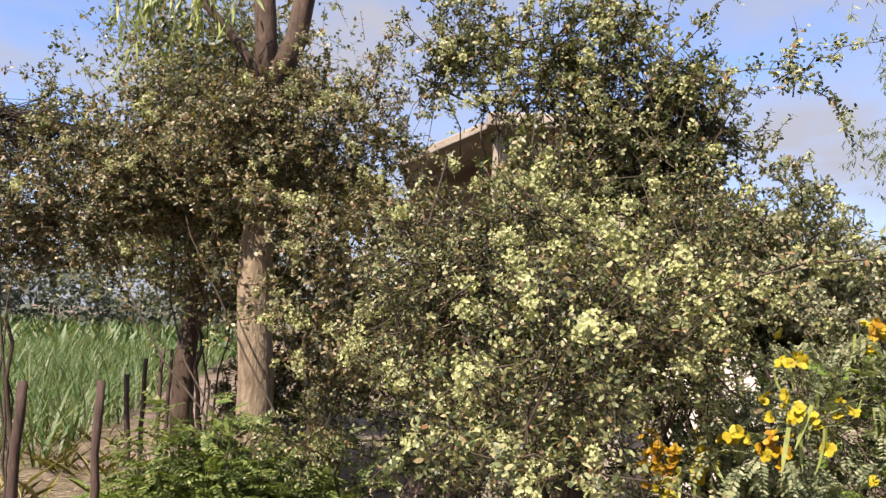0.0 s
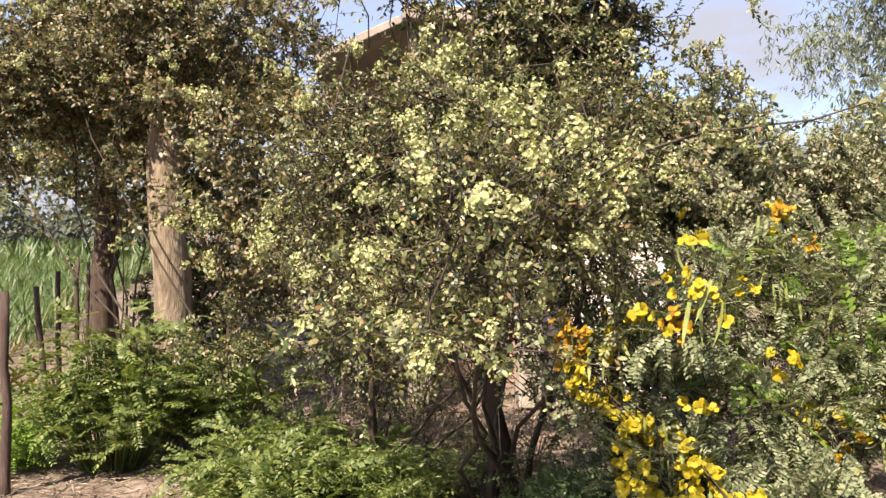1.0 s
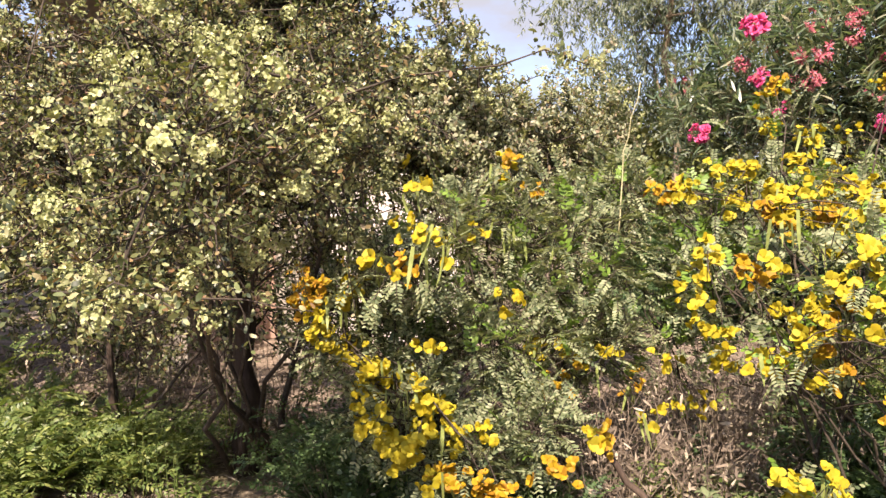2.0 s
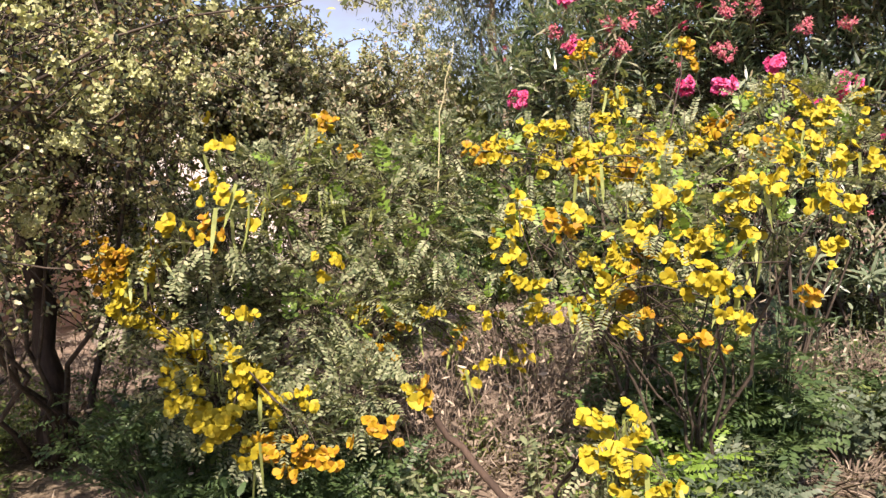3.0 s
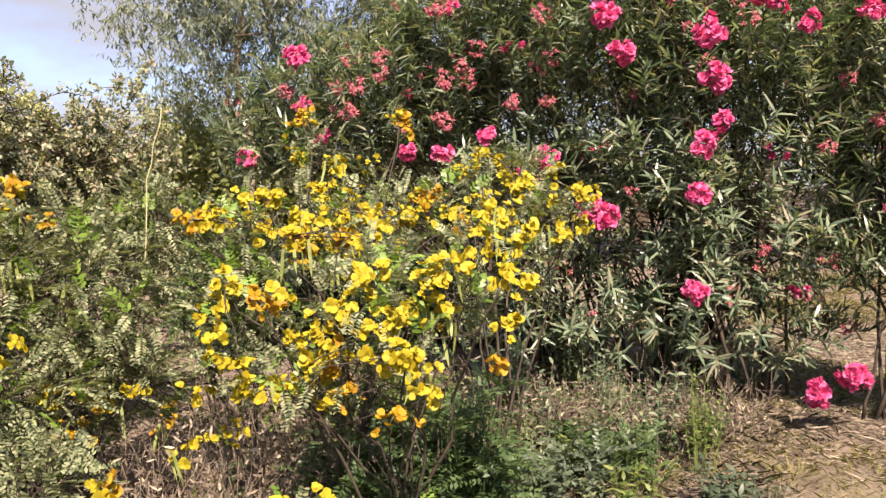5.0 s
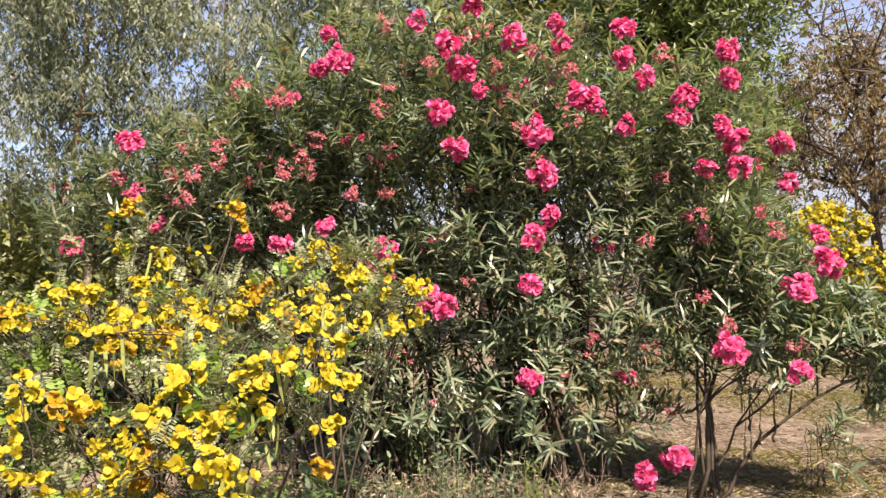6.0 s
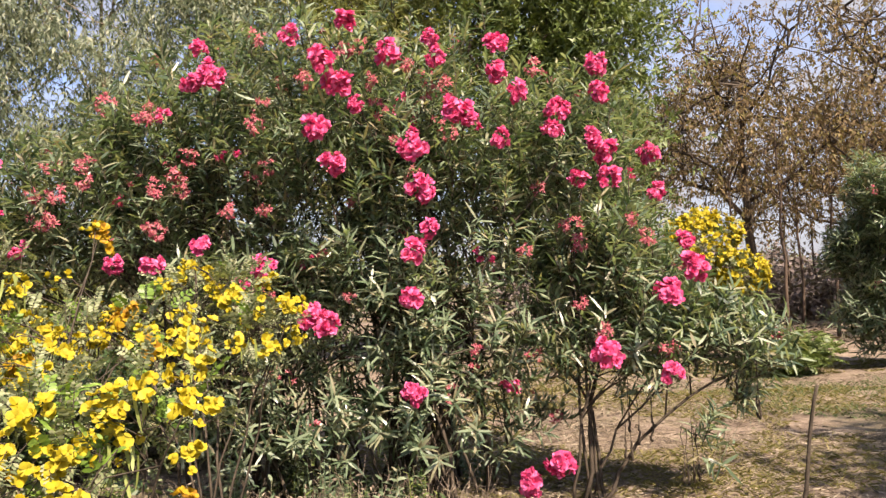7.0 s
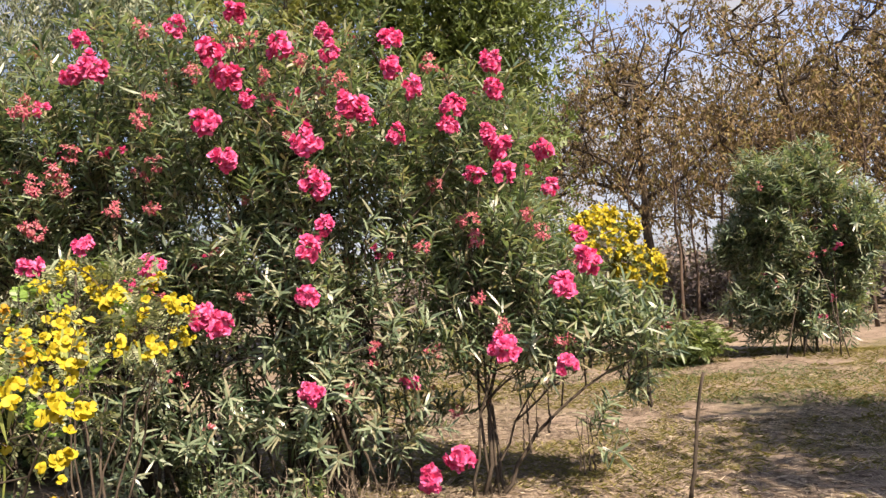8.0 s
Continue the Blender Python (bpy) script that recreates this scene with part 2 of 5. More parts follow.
# ---- geometry helpers ----
class Bag:
    """Gathers triangles for one mesh."""

    def __init__(self):
        self.v, self.f, self.n = [], [], 0

    def add(self, v, f):
        self.v.append(np.asarray(v, float))
        self.f.append(np.asarray(f, int) + self.n)
        self.n += len(v)
        return self

    def mesh(self, name, origin=(0, 0, 0), smooth=True):
        v = np.concatenate(self.v) - np.asarray(origin)
        f = np.concatenate(self.f)
        me = bpy.data.meshes.new(name)
        me.vertices.add(len(v))
        me.vertices.foreach_set("co", v.astype(np.float32).ravel())
        me.loops.add(f.size)
        me.loops.foreach_set("vertex_index", f.astype(np.int32).ravel())
        me.polygons.add(len(f))
        me.polygons.foreach_set("loop_start", np.arange(0, f.size, 3, dtype=np.int32))
        me.polygons.foreach_set("loop_total", np.full(len(f), 3, np.int32))
        me.polygons.foreach_set("use_smooth", np.full(len(f), smooth))
        me.update(calc_edges=True)
        me.validate()
        return me


def unit(a):
    return a / np.maximum(np.linalg.norm(a, axis=-1, keepdims=True), 1e-9)


def cloud_dirs(rng, n):
    return unit(rng.normal(size=(n, 3)))


LANCE = (0.0, 0.30, 0.72, 1.0), (0.25, 1.0, 0.75)
OVAL = (0.0, 0.35, 0.78, 1.0), (0.2, 1.0, 0.85)
PETAL = (0.0, 0.55, 0.88, 1.0), (0.22, 0.95, 0.8)
STRIP = (0.0, 0.33, 0.70, 1.0), (0.8, 1.0, 0.8)
KITE = (0.0, 0.42, 1.0), (1.3,)          # far or tiny leaves: two triangles


def leaf_set(bag, P, D, N, L, W, bend=0.15, shape=LANCE, fold=0.0):
    """Leaves from P along D, facing N: seven points each, arched by bend and folded along the midrib."""
    P, D, N = np.asarray(P, float), unit(np.asarray(D, float)), np.asarray(N, float)
    S = unit(np.cross(D, N))
    N = np.cross(S, D)
    n = len(P)
    L, W = np.broadcast_to(L, n)[:, None], np.broadcast_to(W, n)[:, None]
    bend = np.broadcast_to(bend, n)[:, None]
    st, wd = shape

    def point(i, side):
        t = st[i]
        w = wd[i] if i < 3 else 0.0
        return P + D * L * t * (1 - 0.25 * abs(bend) * t) - N * L * bend * t * t + side * S * W * 0.5 * w + N * W * fold * abs(side) * w

    if len(st) == 3:
        v = np.stack([P, P + D * L * st[1] - N * L * bend * 0.2 - S * W * 0.5 * wd[0] + N * W * fold, P + D * L * st[1] - N * L * bend * 0.2 + S * W * 0.5 * wd[0] + N * W * fold,
                      P + D * L - N * L * bend], 1).reshape(-1, 3)
        f = (np.arange(n)[:, None, None] * 4 + np.array([[0, 2, 3], [0, 3, 1]])[None]).reshape(-1, 3)
        bag.add(v, f)
        return
    v = np.stack([point(0, -1), point(0, 1), point(1, -1), point(1, 1), point(2, -1), point(2, 1), point(3, 0)], 1).reshape(-1, 3)
    base = np.array([[0, 1, 3], [0, 3, 2], [2, 3, 5], [2, 5, 4], [4, 5, 6]])
    f = (np.arange(n)[:, None, None] * 7 + base[None]).reshape(-1, 3)
    bag.add(v, f)


def sprigs(rng, bag, P, D, count, length, leaf, width, spread=0.9, shape=LANCE, bend=0.2, up=0.5, fold=0.0, start=0.1, hang=0.0):
    """Short shoots from P along D, with leaves set spirally; returns the shoots' ends."""
    P, D = np.asarray(P, float), unit(np.asarray(D, float))
    n = len(P)
    side = unit(np.cross(D, cloud_dirs(rng, n)))
    other = np.cross(D, side)
    length = np.broadcast_to(length, n)
    turn0 = rng.uniform(0, 6.28, n)
    for k in range(count):
        s = (start + (1 - start) * (k + rng.uniform(0, 0.6, n)) / count)[:, None]
        a = (turn0 + 2.4 * k + rng.normal(0, 0.3, n))[:, None]
        r = side * np.cos(a) + other * np.sin(a)
        d = D * (1.1 - spread * 0.6) + r * spread + rng.normal(0, 0.18, (n, 3)) + np.array([0, 0, -hang])
        nor = np.array([0, 0, up]) + D * 0.6 - r * 0.25 + rng.normal(0, 0.3, (n, 3))
        leaf_set(bag, P + D * length[:, None] * s, d, nor, leaf * rng.uniform(0.65, 1.2, n), width * rng.uniform(0.75, 1.2, n), bend + rng.normal(0, 0.12, n), shape, fold)
    return P + D * length[:, None]


def pinnate(rng, bag, P, D, pairs, length, leaf, width, droop=0.35, shape=OVAL, angle=1.1):
    """Feathered leaves: paired leaflets along an arching rib."""
    P, D = np.asarray(P, float), unit(np.asarray(D, float))
    n = len(P)
    N0 = unit(np.array([0, 0, 1.0]) + rng.normal(0, 0.35, (n, 3)))
    S = unit(np.cross(D, N0))
    N0 = np.cross(S, D)
    length = np.broadcast_to(length, n) * rng.uniform(0.7, 1.15, n)
    for k in range(pairs):
        s = 0.15 + 0.85 * k / (pairs - 1)
        base = P + D * (length * s)[:, None] - N0 * (length * droop * s * s)[:, None]
        rib = unit(D - N0 * 2 * droop * s)
        size = (0.75 + 0.5 * math.sin(3.0 * (0.2 + 0.75 * s))) * rng.uniform(0.8, 1.15, n)
        for sg in (-1, 1):
            d = S * sg * math.sin(angle) + rib * math.cos(angle) + rng.normal(0, 0.1, (n, 3))
            leaf_set(bag, base, d, N0 + rng.normal(0, 0.2, (n, 3)), leaf * size, width * size, 0.1, shape)


def rods(bag, A, B, r0, r1):
    """Thin three-sided shoots from A to B."""
    A, B = np.asarray(A, float), np.asarray(B, float)
    n = len(A)
    D = unit(B - A)
    S = unit(np.cross(D, np.array([0.31, 0.57, 0.76])))
    T = np.cross(D, S)
    r0, r1 = np.broadcast_to(r0, n)[:, None], np.broadcast_to(r1, n)[:, None]
    ring = []
    for c, r in ((A, r0), (B, r1)):
        for k in range(3):
            ring.append(c + r * (S * math.cos(2.094 * k) + T * math.sin(2.094 * k)))
    v = np.stack(ring, 1).reshape(-1, 3)
    base = np.array([[0, 1, 4], [0, 4, 3], [1, 2, 5], [1, 5, 4], [2, 0, 3], [2, 3, 5]])
    bag.add(v, (np.arange(n)[:, None, None] * 6 + base[None]).reshape(-1, 3))


def tube(bag, pts, r0, r1, sides=7, rough=0.0, rng=None):
    """A tapered, slightly uneven branch along pts, with closed ends."""
    pts = np.asarray(pts, float)
    k = len(pts)
    tan = unit(np.gradient(pts, axis=0))
    ref = np.array([0.2, 0.97, 0.1]) if abs(tan[0] @ np.array([0.2, 0.97, 0.1])) < 0.9 else np.array([1.0, 0, 0])
    S = unit(np.cross(tan, ref))
    T = np.cross(tan, S)
    rad = np.linspace(r0, r1, k)
    a = np.arange(sides) * 2 * math.pi / sides
    ring = pts[:, None] + rad[:, None, None] * (S[:, None] * np.cos(a)[None, :, None] + T[:, None] * np.sin(a)[None, :, None])
    if rough:
        ring += rough * rad[:, None, None] * rng.normal(0, 1, ring.shape)
    v = np.concatenate([ring.reshape(-1, 3), pts[:1], pts[-1:]])
    f = []
    for i in range(k - 1):
        for j in range(sides):
            p, q = i * sides + j, i * sides + (j + 1) % sides
            f += [(p, q, q + sides), (p, q + sides, p + sides)]
    for j in range(sides):
        f += [(k * sides, (j + 1) % sides, j), (k * sides + 1, (k - 1) * sides + j, (k - 1) * sides + (j + 1) % sides)]
    bag.add(v, np.array(f))


def arc(rng, a, b, sag=0.0, wob=0.03, k=6):
    """A bent line from a to b, lifted by sag in the middle."""
    a, b = np.asarray(a, float), np.asarray(b, float)
    t = np.linspace(0, 1, k)[:, None]
    p = a + (b - a) * t
    p[:, 2] += sag * (4 * t * (1 - t))[:, 0]
    w = rng.normal(0, wob, (k, 3))
    w[0] = w[-1] = 0
    return p + w


def lump(p, f):
    """Smooth uneven field between about -1 and 1."""
    p = np.asarray(p) * f
    return (np.sin(p[:, 0] * 1.7 + 1.3 * np.sin(p[:, 1] * 1.1)) + np.sin(p[:, 1] * 2.1 + 1.7 * np.sin(p[:, 2] * 1.3 + 0.5)) + np.sin(p[:, 2] * 1.9 + 1.1 * np.sin(p[:, 0] * 1.6 + 2))) / 3


def crown_points(rng, blobs, n, depth=0.25, ragged=0.16):
    """Points near the skin of a union of ellipsoids (x, y, z, rx, ry, rz), and their outward directions."""
    b = np.array(blobs, float)
    area = b[:, 3] * b[:, 4] + b[:, 4] * b[:, 5] + b[:, 3] * b[:, 5]
    pick = rng.choice(len(b), n, p=area / area.sum())
    d = cloud_dirs(rng, n)
    q = b[pick, :3] + d * b[pick, 3:]
    rad = 1 - np.abs(rng.normal(0, depth, n)) + ragged * lump(q, 4.5) + 0.5 * ragged * lump(q, 11.0)
    P = b[pick, :3] + d * b[pick, 3:] * np.clip(rad, 0.05, 1.3)[:, None]
    return P, unit(d / b[pick, 3:])


def thing(name, base, label, category, group="", kind=""):
    e = new(name)
    e.location = base
    e.empty_display_size = 0.1
    return tagged(e, label, category, group, kind)


def part(name, mesh, material, parent, label="", place=None, kind=""):
    """A mesh as one part under a thing; place is a pose in the parent's space."""
    ob = new(name, mesh)
    if material is not None:
        mesh.materials.clear()
        mesh.materials.append(material)
    ob.parent = parent
    if place is not None:
        ob.matrix_basis = place
    return tagged(ob, label, "", "", kind)


def facing(p, way, size, roll):
    """A pose at p whose z axis points along way."""
    q = Vector(way).to_track_quat("Z", "Y").to_matrix().to_4x4()
    return Matrix.Translation(p) @ q @ Matrix.Rotation(roll, 4, "Z") @ Matrix.Diagonal((size, size, size, 1))


# ---- flower clusters, shared between the shrubs ----
def blossom(rng, bag, c, axis, size, rings):
    """One flower: rings of (petals, opening angle, scale, width)."""
    axis = unit(np.asarray(axis, float))
    s = unit(np.cross(axis, np.array([0.3, 0.5, 0.81])))
    t = np.cross(axis, s)
    for count, opening, scale, wide in rings:
        a = np.arange(count) * 2 * math.pi / count + rng.uniform(0, 6)
        r = s * np.cos(a)[:, None] + t * np.sin(a)[:, None]
        e = opening + rng.normal(0, 0.22, count)[:, None]
        d = r * np.cos(e) + axis * np.sin(e)
        nor = axis * np.cos(e) - r * np.sin(e)
        leaf_set(bag, np.repeat([c], count, 0), d, nor, size * scale * rng.uniform(0.75, 1.15, count), size * scale * wide * rng.uniform(0.8, 1.15, count), rng.normal(-0.05, 0.35, count), PETAL, 0.12)


def pink_flower(seed):
    rng, bag = np.random.default_rng(seed), Bag()
    blossom(rng, bag, np.zeros(3), (0, 0, 1), 0.035, ((8, 0.05, 1.0, 0.72), (8, 0.5, 0.95, 0.7), (6, 0.95, 0.8, 0.65)))
    return bag.mesh("flower")


def wilted_flower(seed):
    rng, bag = np.random.default_rng(seed), Bag()
    blossom(rng, bag, np.zeros(3), (0, 0, 1), 0.034, ((6, -0.5, 1.0, 0.34), (5, 0.5, 0.8, 0.3), (3, 1.1, 0.6, 0.3)))
    return bag.mesh("flower")


def yellow_flower(seed):
    rng, bag = np.random.default_rng(seed), Bag()
    blossom(rng, bag, np.zeros(3), (0, 0, 1), 0.031, ((5, 0.34, 1.0, 1.0),))
    blossom(rng, bag, np.zeros(3), (0, 0, 1), 0.010, ((5, 1.0, 1.0, 0.5),))
    return bag.mesh("flower")


def cream_head(seed, florets, radius):
    rng, bag = np.random.default_rng(seed), Bag()
    d = cloud_dirs(rng, florets)
    c = d * radius * rng.uniform(0.45, 1.0, (florets, 1)) * np.array([1, 1, 1.15])
    for i in range(florets):
        blossom(rng, bag, c[i], d[i] + (0, 0, 0.2), 0.009, ((4, 0.35, 1.0, 0.8),))
    return bag.mesh("blossom")


PINKS = [pink_flower(s) for s in range(1, 6)]
WILTS = [wilted_flower(s) for s in range(11, 14)]
YELLOWS = [yellow_flower(s) for s in range(21, 27)]
AMBERS = [yellow_flower(s) for s in range(31, 34)]
CREAMS = [cream_head(s, n, r) for s, n, r in ((41, 26, 0.026), (42, 38, 0.034), (43, 18, 0.022))]
for group, material in ((PINKS, M_PINK), (WILTS, M_WILTED), (YELLOWS, M_YELLOW), (AMBERS, M_AMBER), (CREAMS, M_CREAM)):
    for me in group:
        me.materials.append(material)


def stalk_mesh():
    rng, bag = np.random.default_rng(51), Bag()
    tube(bag, arc(rng, (0, 0, -0.13), (0, 0, 0.005), 0, 0.004, 4), 0.0022, 0.0016, 4)
    me = bag.mesh("flower_stalk")
    me.materials.append(M_POD)
    return me


STALK = stalk_mesh()


def bunches(rng, parent, base, places, ways, meshes, heads, spread, size, name, label, ball=0.0, stalk_size=1.0):
    """Bunches of flowers on a shrub: a stalk that is a part, and each flower a piece of it on a shared mesh."""
    base = Vector(base)
    for p, w in zip(places, ways):
        w = Vector(unit(np.array(w)))
        stalk = new("flower_stalk", STALK)
        stalk.parent = parent
        stalk.matrix_basis = facing(Vector(p) - base, w, stalk_size, 0.0)
        back = stalk.matrix_basis.inverted()
        grown = rng.uniform(0.7, 1.15) if ball else 1.0
        for k in range(int(rng.integers(heads[0], heads[1] + 1))):
            off = Vector(rng.normal(0, spread, 3)) if heads[1] > 1 else Vector((0, 0, 0))
            if ball:
                off = (Vector(cloud_dirs(rng, 1)[0]) + w * 0.45) * ball * grown * rng.uniform(0.75, 1.1)
            ob = new(name, meshes[int(rng.integers(len(meshes)))])
            ob.parent = stalk
            way = w + Vector(rng.normal(0, 0.45, 3)) + off.normalized() * (1.6 if ball else 0.35)
            ob.matrix_basis = back @ facing(Vector(p) - base + off, way, size * grown * rng.uniform(0.65, 1.2), rng.uniform(0, 6.28))
            ob["label"] = label


# ---- ground ----
def ground_height(x, y):
    return 0.035 * np.sin(x * 1.3 + 0.6 * np.sin(y * 1.1)) * np.sin(y * 0.9 + 0.4) + 0.012 * np.sin(x * 4.1 + y * 2.3) - 0.02


def build_ground():
    fine = np.concatenate([-np.geomspace(3000, 14, 14), np.linspace(-12, 20, 161), np.geomspace(22, 3000, 14)])
    X, Y = np.meshgrid(fine, fine + 4, indexing="ij")
    near = np.exp(-((X - 3) / 25) ** 2 - ((Y - 6) / 25) ** 2)
    Z = ground_height(X, Y) * near
    v = np.stack([X, Y, Z], -1).reshape(-1, 3)
    n = len(fine)
    i, j = np.meshgrid(np.arange(n - 1), np.arange(n - 1), indexing="ij")
    a = (i * n + j).ravel()
    f = np.concatenate([np.stack([a, a + n, a + n + 1], 1), np.stack([a, a + n + 1, a + 1], 1)])
    me = Bag().add(v, f).mesh("ground")
    me.materials.append(M_GROUND)
    tagged(new("ground", me), "dry brown earth strewn with straw and fallen leaves", "ground", "", "structure")


build_ground()


# ---- climber hedge with cream flowers ----
def climber(seed, base, blobs, n_sprigs, n_flowers, n_canes, n_stems, label, trunk_r, canes=(), leaf=0.026, shape=OVAL, leaf_mat=M_CLIMBER):
    rng = np.random.default_rng(seed)
    base = np.array(base, float)
    shrub = thing("flowering_climber", base, label, "climber", "climber hedge")
    # filling inside, and trailing sprays on the skin
    P, out = crown_points(rng, blobs, n_sprigs // 3, 0.45, 0.2)
    D = out * 0.5 + np.array([0, 0, 0.2]) + rng.normal(0, 0.6, P.shape)
    leaves_, wood = Bag(), Bag()
    n_sprays = n_sprigs // 16
    A, way = crown_points(rng, blobs, n_sprays, 0.22, 0.2)
    Q, W = [P], [D]
    for a, w in zip(A, way):
        d = unit(w * 0.55 + rng.normal(0, 0.55, 3) + (0, 0, 0.25))
        span = rng.uniform(0.16, 0.42)
        t = np.linspace(0, 1, 6)[:, None]
        line = a - d * 0.08 + d * span * t - np.array([0, 0, rng.uniform(0.05, 0.5)]) * span * t * t + rng.normal(0, 0.008, (6, 3))
        tube(wood, line, 0.0035, 0.0012, 4)
        u = rng.uniform(0.05, 1, 11)
        Q.append(np.stack([np.interp(u, t[:, 0], line[:, i]) for i in range(3)], 1))
        W.append(d * 0.6 + rng.normal(0, 0.6, (11, 3)))
    P, D = np.concatenate(Q), np.concatenate(W)
    ends = sprigs(rng, leaves_, P, D, 9, rng.uniform(0.05, 0.12, len(P)), leaf, leaf * 0.48, 0.95, shape, 0.15, 0.5, 0.12)
    rods(wood, P, ends, 0.0022, 0.001)
    # tangle of thin woody shoots inside
    A, B = P[rng.integers(len(P), size=900)], P[rng.integers(len(P), size=900)]
    near = np.linalg.norm(A - B, axis=1) < 0.6
    rods(wood, A[near], B[near], 0.004, 0.0025)
    # stems from the root
    for k in range(n_stems):
        tip = P[rng.integers(len(P))]
        foot = base + rng.normal(0, 0.07, 3) * (1, 1, 0)
        mid = foot + (tip - foot) * 0.5 + rng.normal(0, 0.10, 3)
        pts = np.concatenate([arc(rng, foot, mid, 0, 0.03, 5), arc(rng, mid, tip, 0.08, 0.03, 5)[1:]])
        tube(wood, pts, min(0.02, trunk_r * 0.6) * rng.uniform(0.6, 1.0), 0.004, 6)
    trunk = Bag()
    tube(trunk, arc(rng, base - (0, 0, 0.05), base + (-0.06, -0.12, 1.35), 0, 0.03, 8), trunk_r, trunk_r * 0.6, 9, 0.1, rng)
    part("trunk", trunk.mesh("trunk", base), M_BARK_DARK, shrub, "dark gnarled trunk")
    # long arching canes that stick out
    b = np.array(blobs)
    ends_c = list(canes)
    cane_flowers = []
    for k in range(n_canes):
        d = unit(rng.normal(size=3) * (1, 0.7, 0.6) + (0, -0.25, 0.55))
        q = b[rng.integers(len(b))]
        a = q[:3] + d * q[3:] * 0.7
        ends_c.append((a, a + d * rng.uniform(0.35, 0.75) + (0, 0, -0.08), 0.06))
    for a, e, sag in ends_c:
        pts = arc(rng, a, e, sag, 0.015, 8)
        tube(wood, pts, 0.0035, 0.0012, 4)
        L = np.linalg.norm(pts[-1] - pts[0])
        m = int(L * 60)
        t = rng.uniform(0.05, 1, m)
        Q = np.stack([np.interp(t, np.linspace(0, 1, 8), pts[:, i]) for i in range(3)], 1)
        sprigs(rng, leaves_, Q, rng.normal(size=(m, 3)) + (0, 0, 0.3), 5, 0.07, leaf, leaf * 0.48, 0.9, OVAL, 0.15, 0.35, 0.12)
        cane_flowers += [Q[i] for i in range(0, m, 13)] if n_flowers > 60 else []
    part("foliage", leaves_.mesh("climber_leaves", base), leaf_mat, shrub, "small oval olive-green leaves", None, "stuff")
    part("stem", wood.mesh("climber_stems", base), M_STEM, shrub, "tangled dark woody stems", None, "stuff")
    # flowers where the skin faces the light
    F, fo = crown_points(rng, blobs, n_flowers * 4, 0.05, 0.2)
    okay = (fo[:, 1] < 0.2) & (fo[:, 2] > -0.5) & (lump(F, 3.0) > -0.3)
    F, fo = F[okay][:n_flowers] + fo[okay][:n_flowers] * 0.07, fo[okay][:n_flowers]
    bunches(rng, shrub, base, F, fo + (0, 0, 0.5), CREAMS, (1, 2), 0.03, 1.15, "blossom", "pale cream-green flower head", 0.0, 0.25)
    bunches(rng, shrub, base, cane_flowers, [(0, -0.3, 1)] * len(cane_flowers), CREAMS, (1, 2), 0.02, 0.8, "blossom", "pale cream-green flower head", 0.0, 0.25)
    return shrub


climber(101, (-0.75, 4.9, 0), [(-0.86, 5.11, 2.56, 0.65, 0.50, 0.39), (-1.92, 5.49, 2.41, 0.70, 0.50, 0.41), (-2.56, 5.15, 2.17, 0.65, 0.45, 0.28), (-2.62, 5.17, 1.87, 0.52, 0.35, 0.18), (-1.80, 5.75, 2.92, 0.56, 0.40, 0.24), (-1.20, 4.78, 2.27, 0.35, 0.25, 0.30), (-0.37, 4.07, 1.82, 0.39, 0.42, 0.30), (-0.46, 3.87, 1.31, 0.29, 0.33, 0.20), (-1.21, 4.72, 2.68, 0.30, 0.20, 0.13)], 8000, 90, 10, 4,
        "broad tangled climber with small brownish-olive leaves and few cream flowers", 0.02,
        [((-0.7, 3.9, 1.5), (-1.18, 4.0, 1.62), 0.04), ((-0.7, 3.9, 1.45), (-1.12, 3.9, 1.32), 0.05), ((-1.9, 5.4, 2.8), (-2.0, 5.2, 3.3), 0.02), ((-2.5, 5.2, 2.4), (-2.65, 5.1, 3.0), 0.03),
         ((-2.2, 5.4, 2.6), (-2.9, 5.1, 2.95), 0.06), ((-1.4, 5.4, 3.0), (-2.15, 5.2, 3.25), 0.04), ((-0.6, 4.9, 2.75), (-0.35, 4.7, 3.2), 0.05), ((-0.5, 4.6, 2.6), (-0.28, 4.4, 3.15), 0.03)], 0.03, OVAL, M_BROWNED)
climber(107, (-2.9, 5.6, 0), [(-2.94, 5.76, 2.70, 0.48, 0.30, 0.22), (-3.38, 5.57, 2.53, 0.46, 0.30, 0.25)], 420, 6, 14, 3, "thin twiggy climber with sparse leaves against the sky", 0.02, (), 0.03)
climber(102, (0.68, 4.0, 0), [(0.90, 3.39, 1.26, 0.26, 0.30, 0.24), (0.36, 1.94, 1.43, 0.23, 0.36, 0.20), (0.13, 2.89, 1.65, 0.34, 0.45, 0.24), (-0.03, 3.10, 1.33, 0.30, 0.40, 0.22), (0.21, 2.47, 1.17, 0.26, 0.30, 0.10),
                              (0.80, 2.86, 1.62, 0.31, 0.45, 0.28), (0.45, 3.2, 1.5, 0.35, 0.4, 0.3)],
        6000, 170, 5, 7, "dense climber on a dark trunk, thick with cream flower clusters", 0.06,
        [((0.1, 1.9, 1.2), (-0.12, 1.45, 1.16), 0.04), ((0.1, 1.75, 1.17), (0.52, 1.49, 1.14), 0.015), ((0.05, 1.8, 1.2), (0.3, 1.4, 1.155), 0.01), ((0.0, 2.0, 1.2), (0.15, 1.42, 1.15), 0.03)], 0.0185)
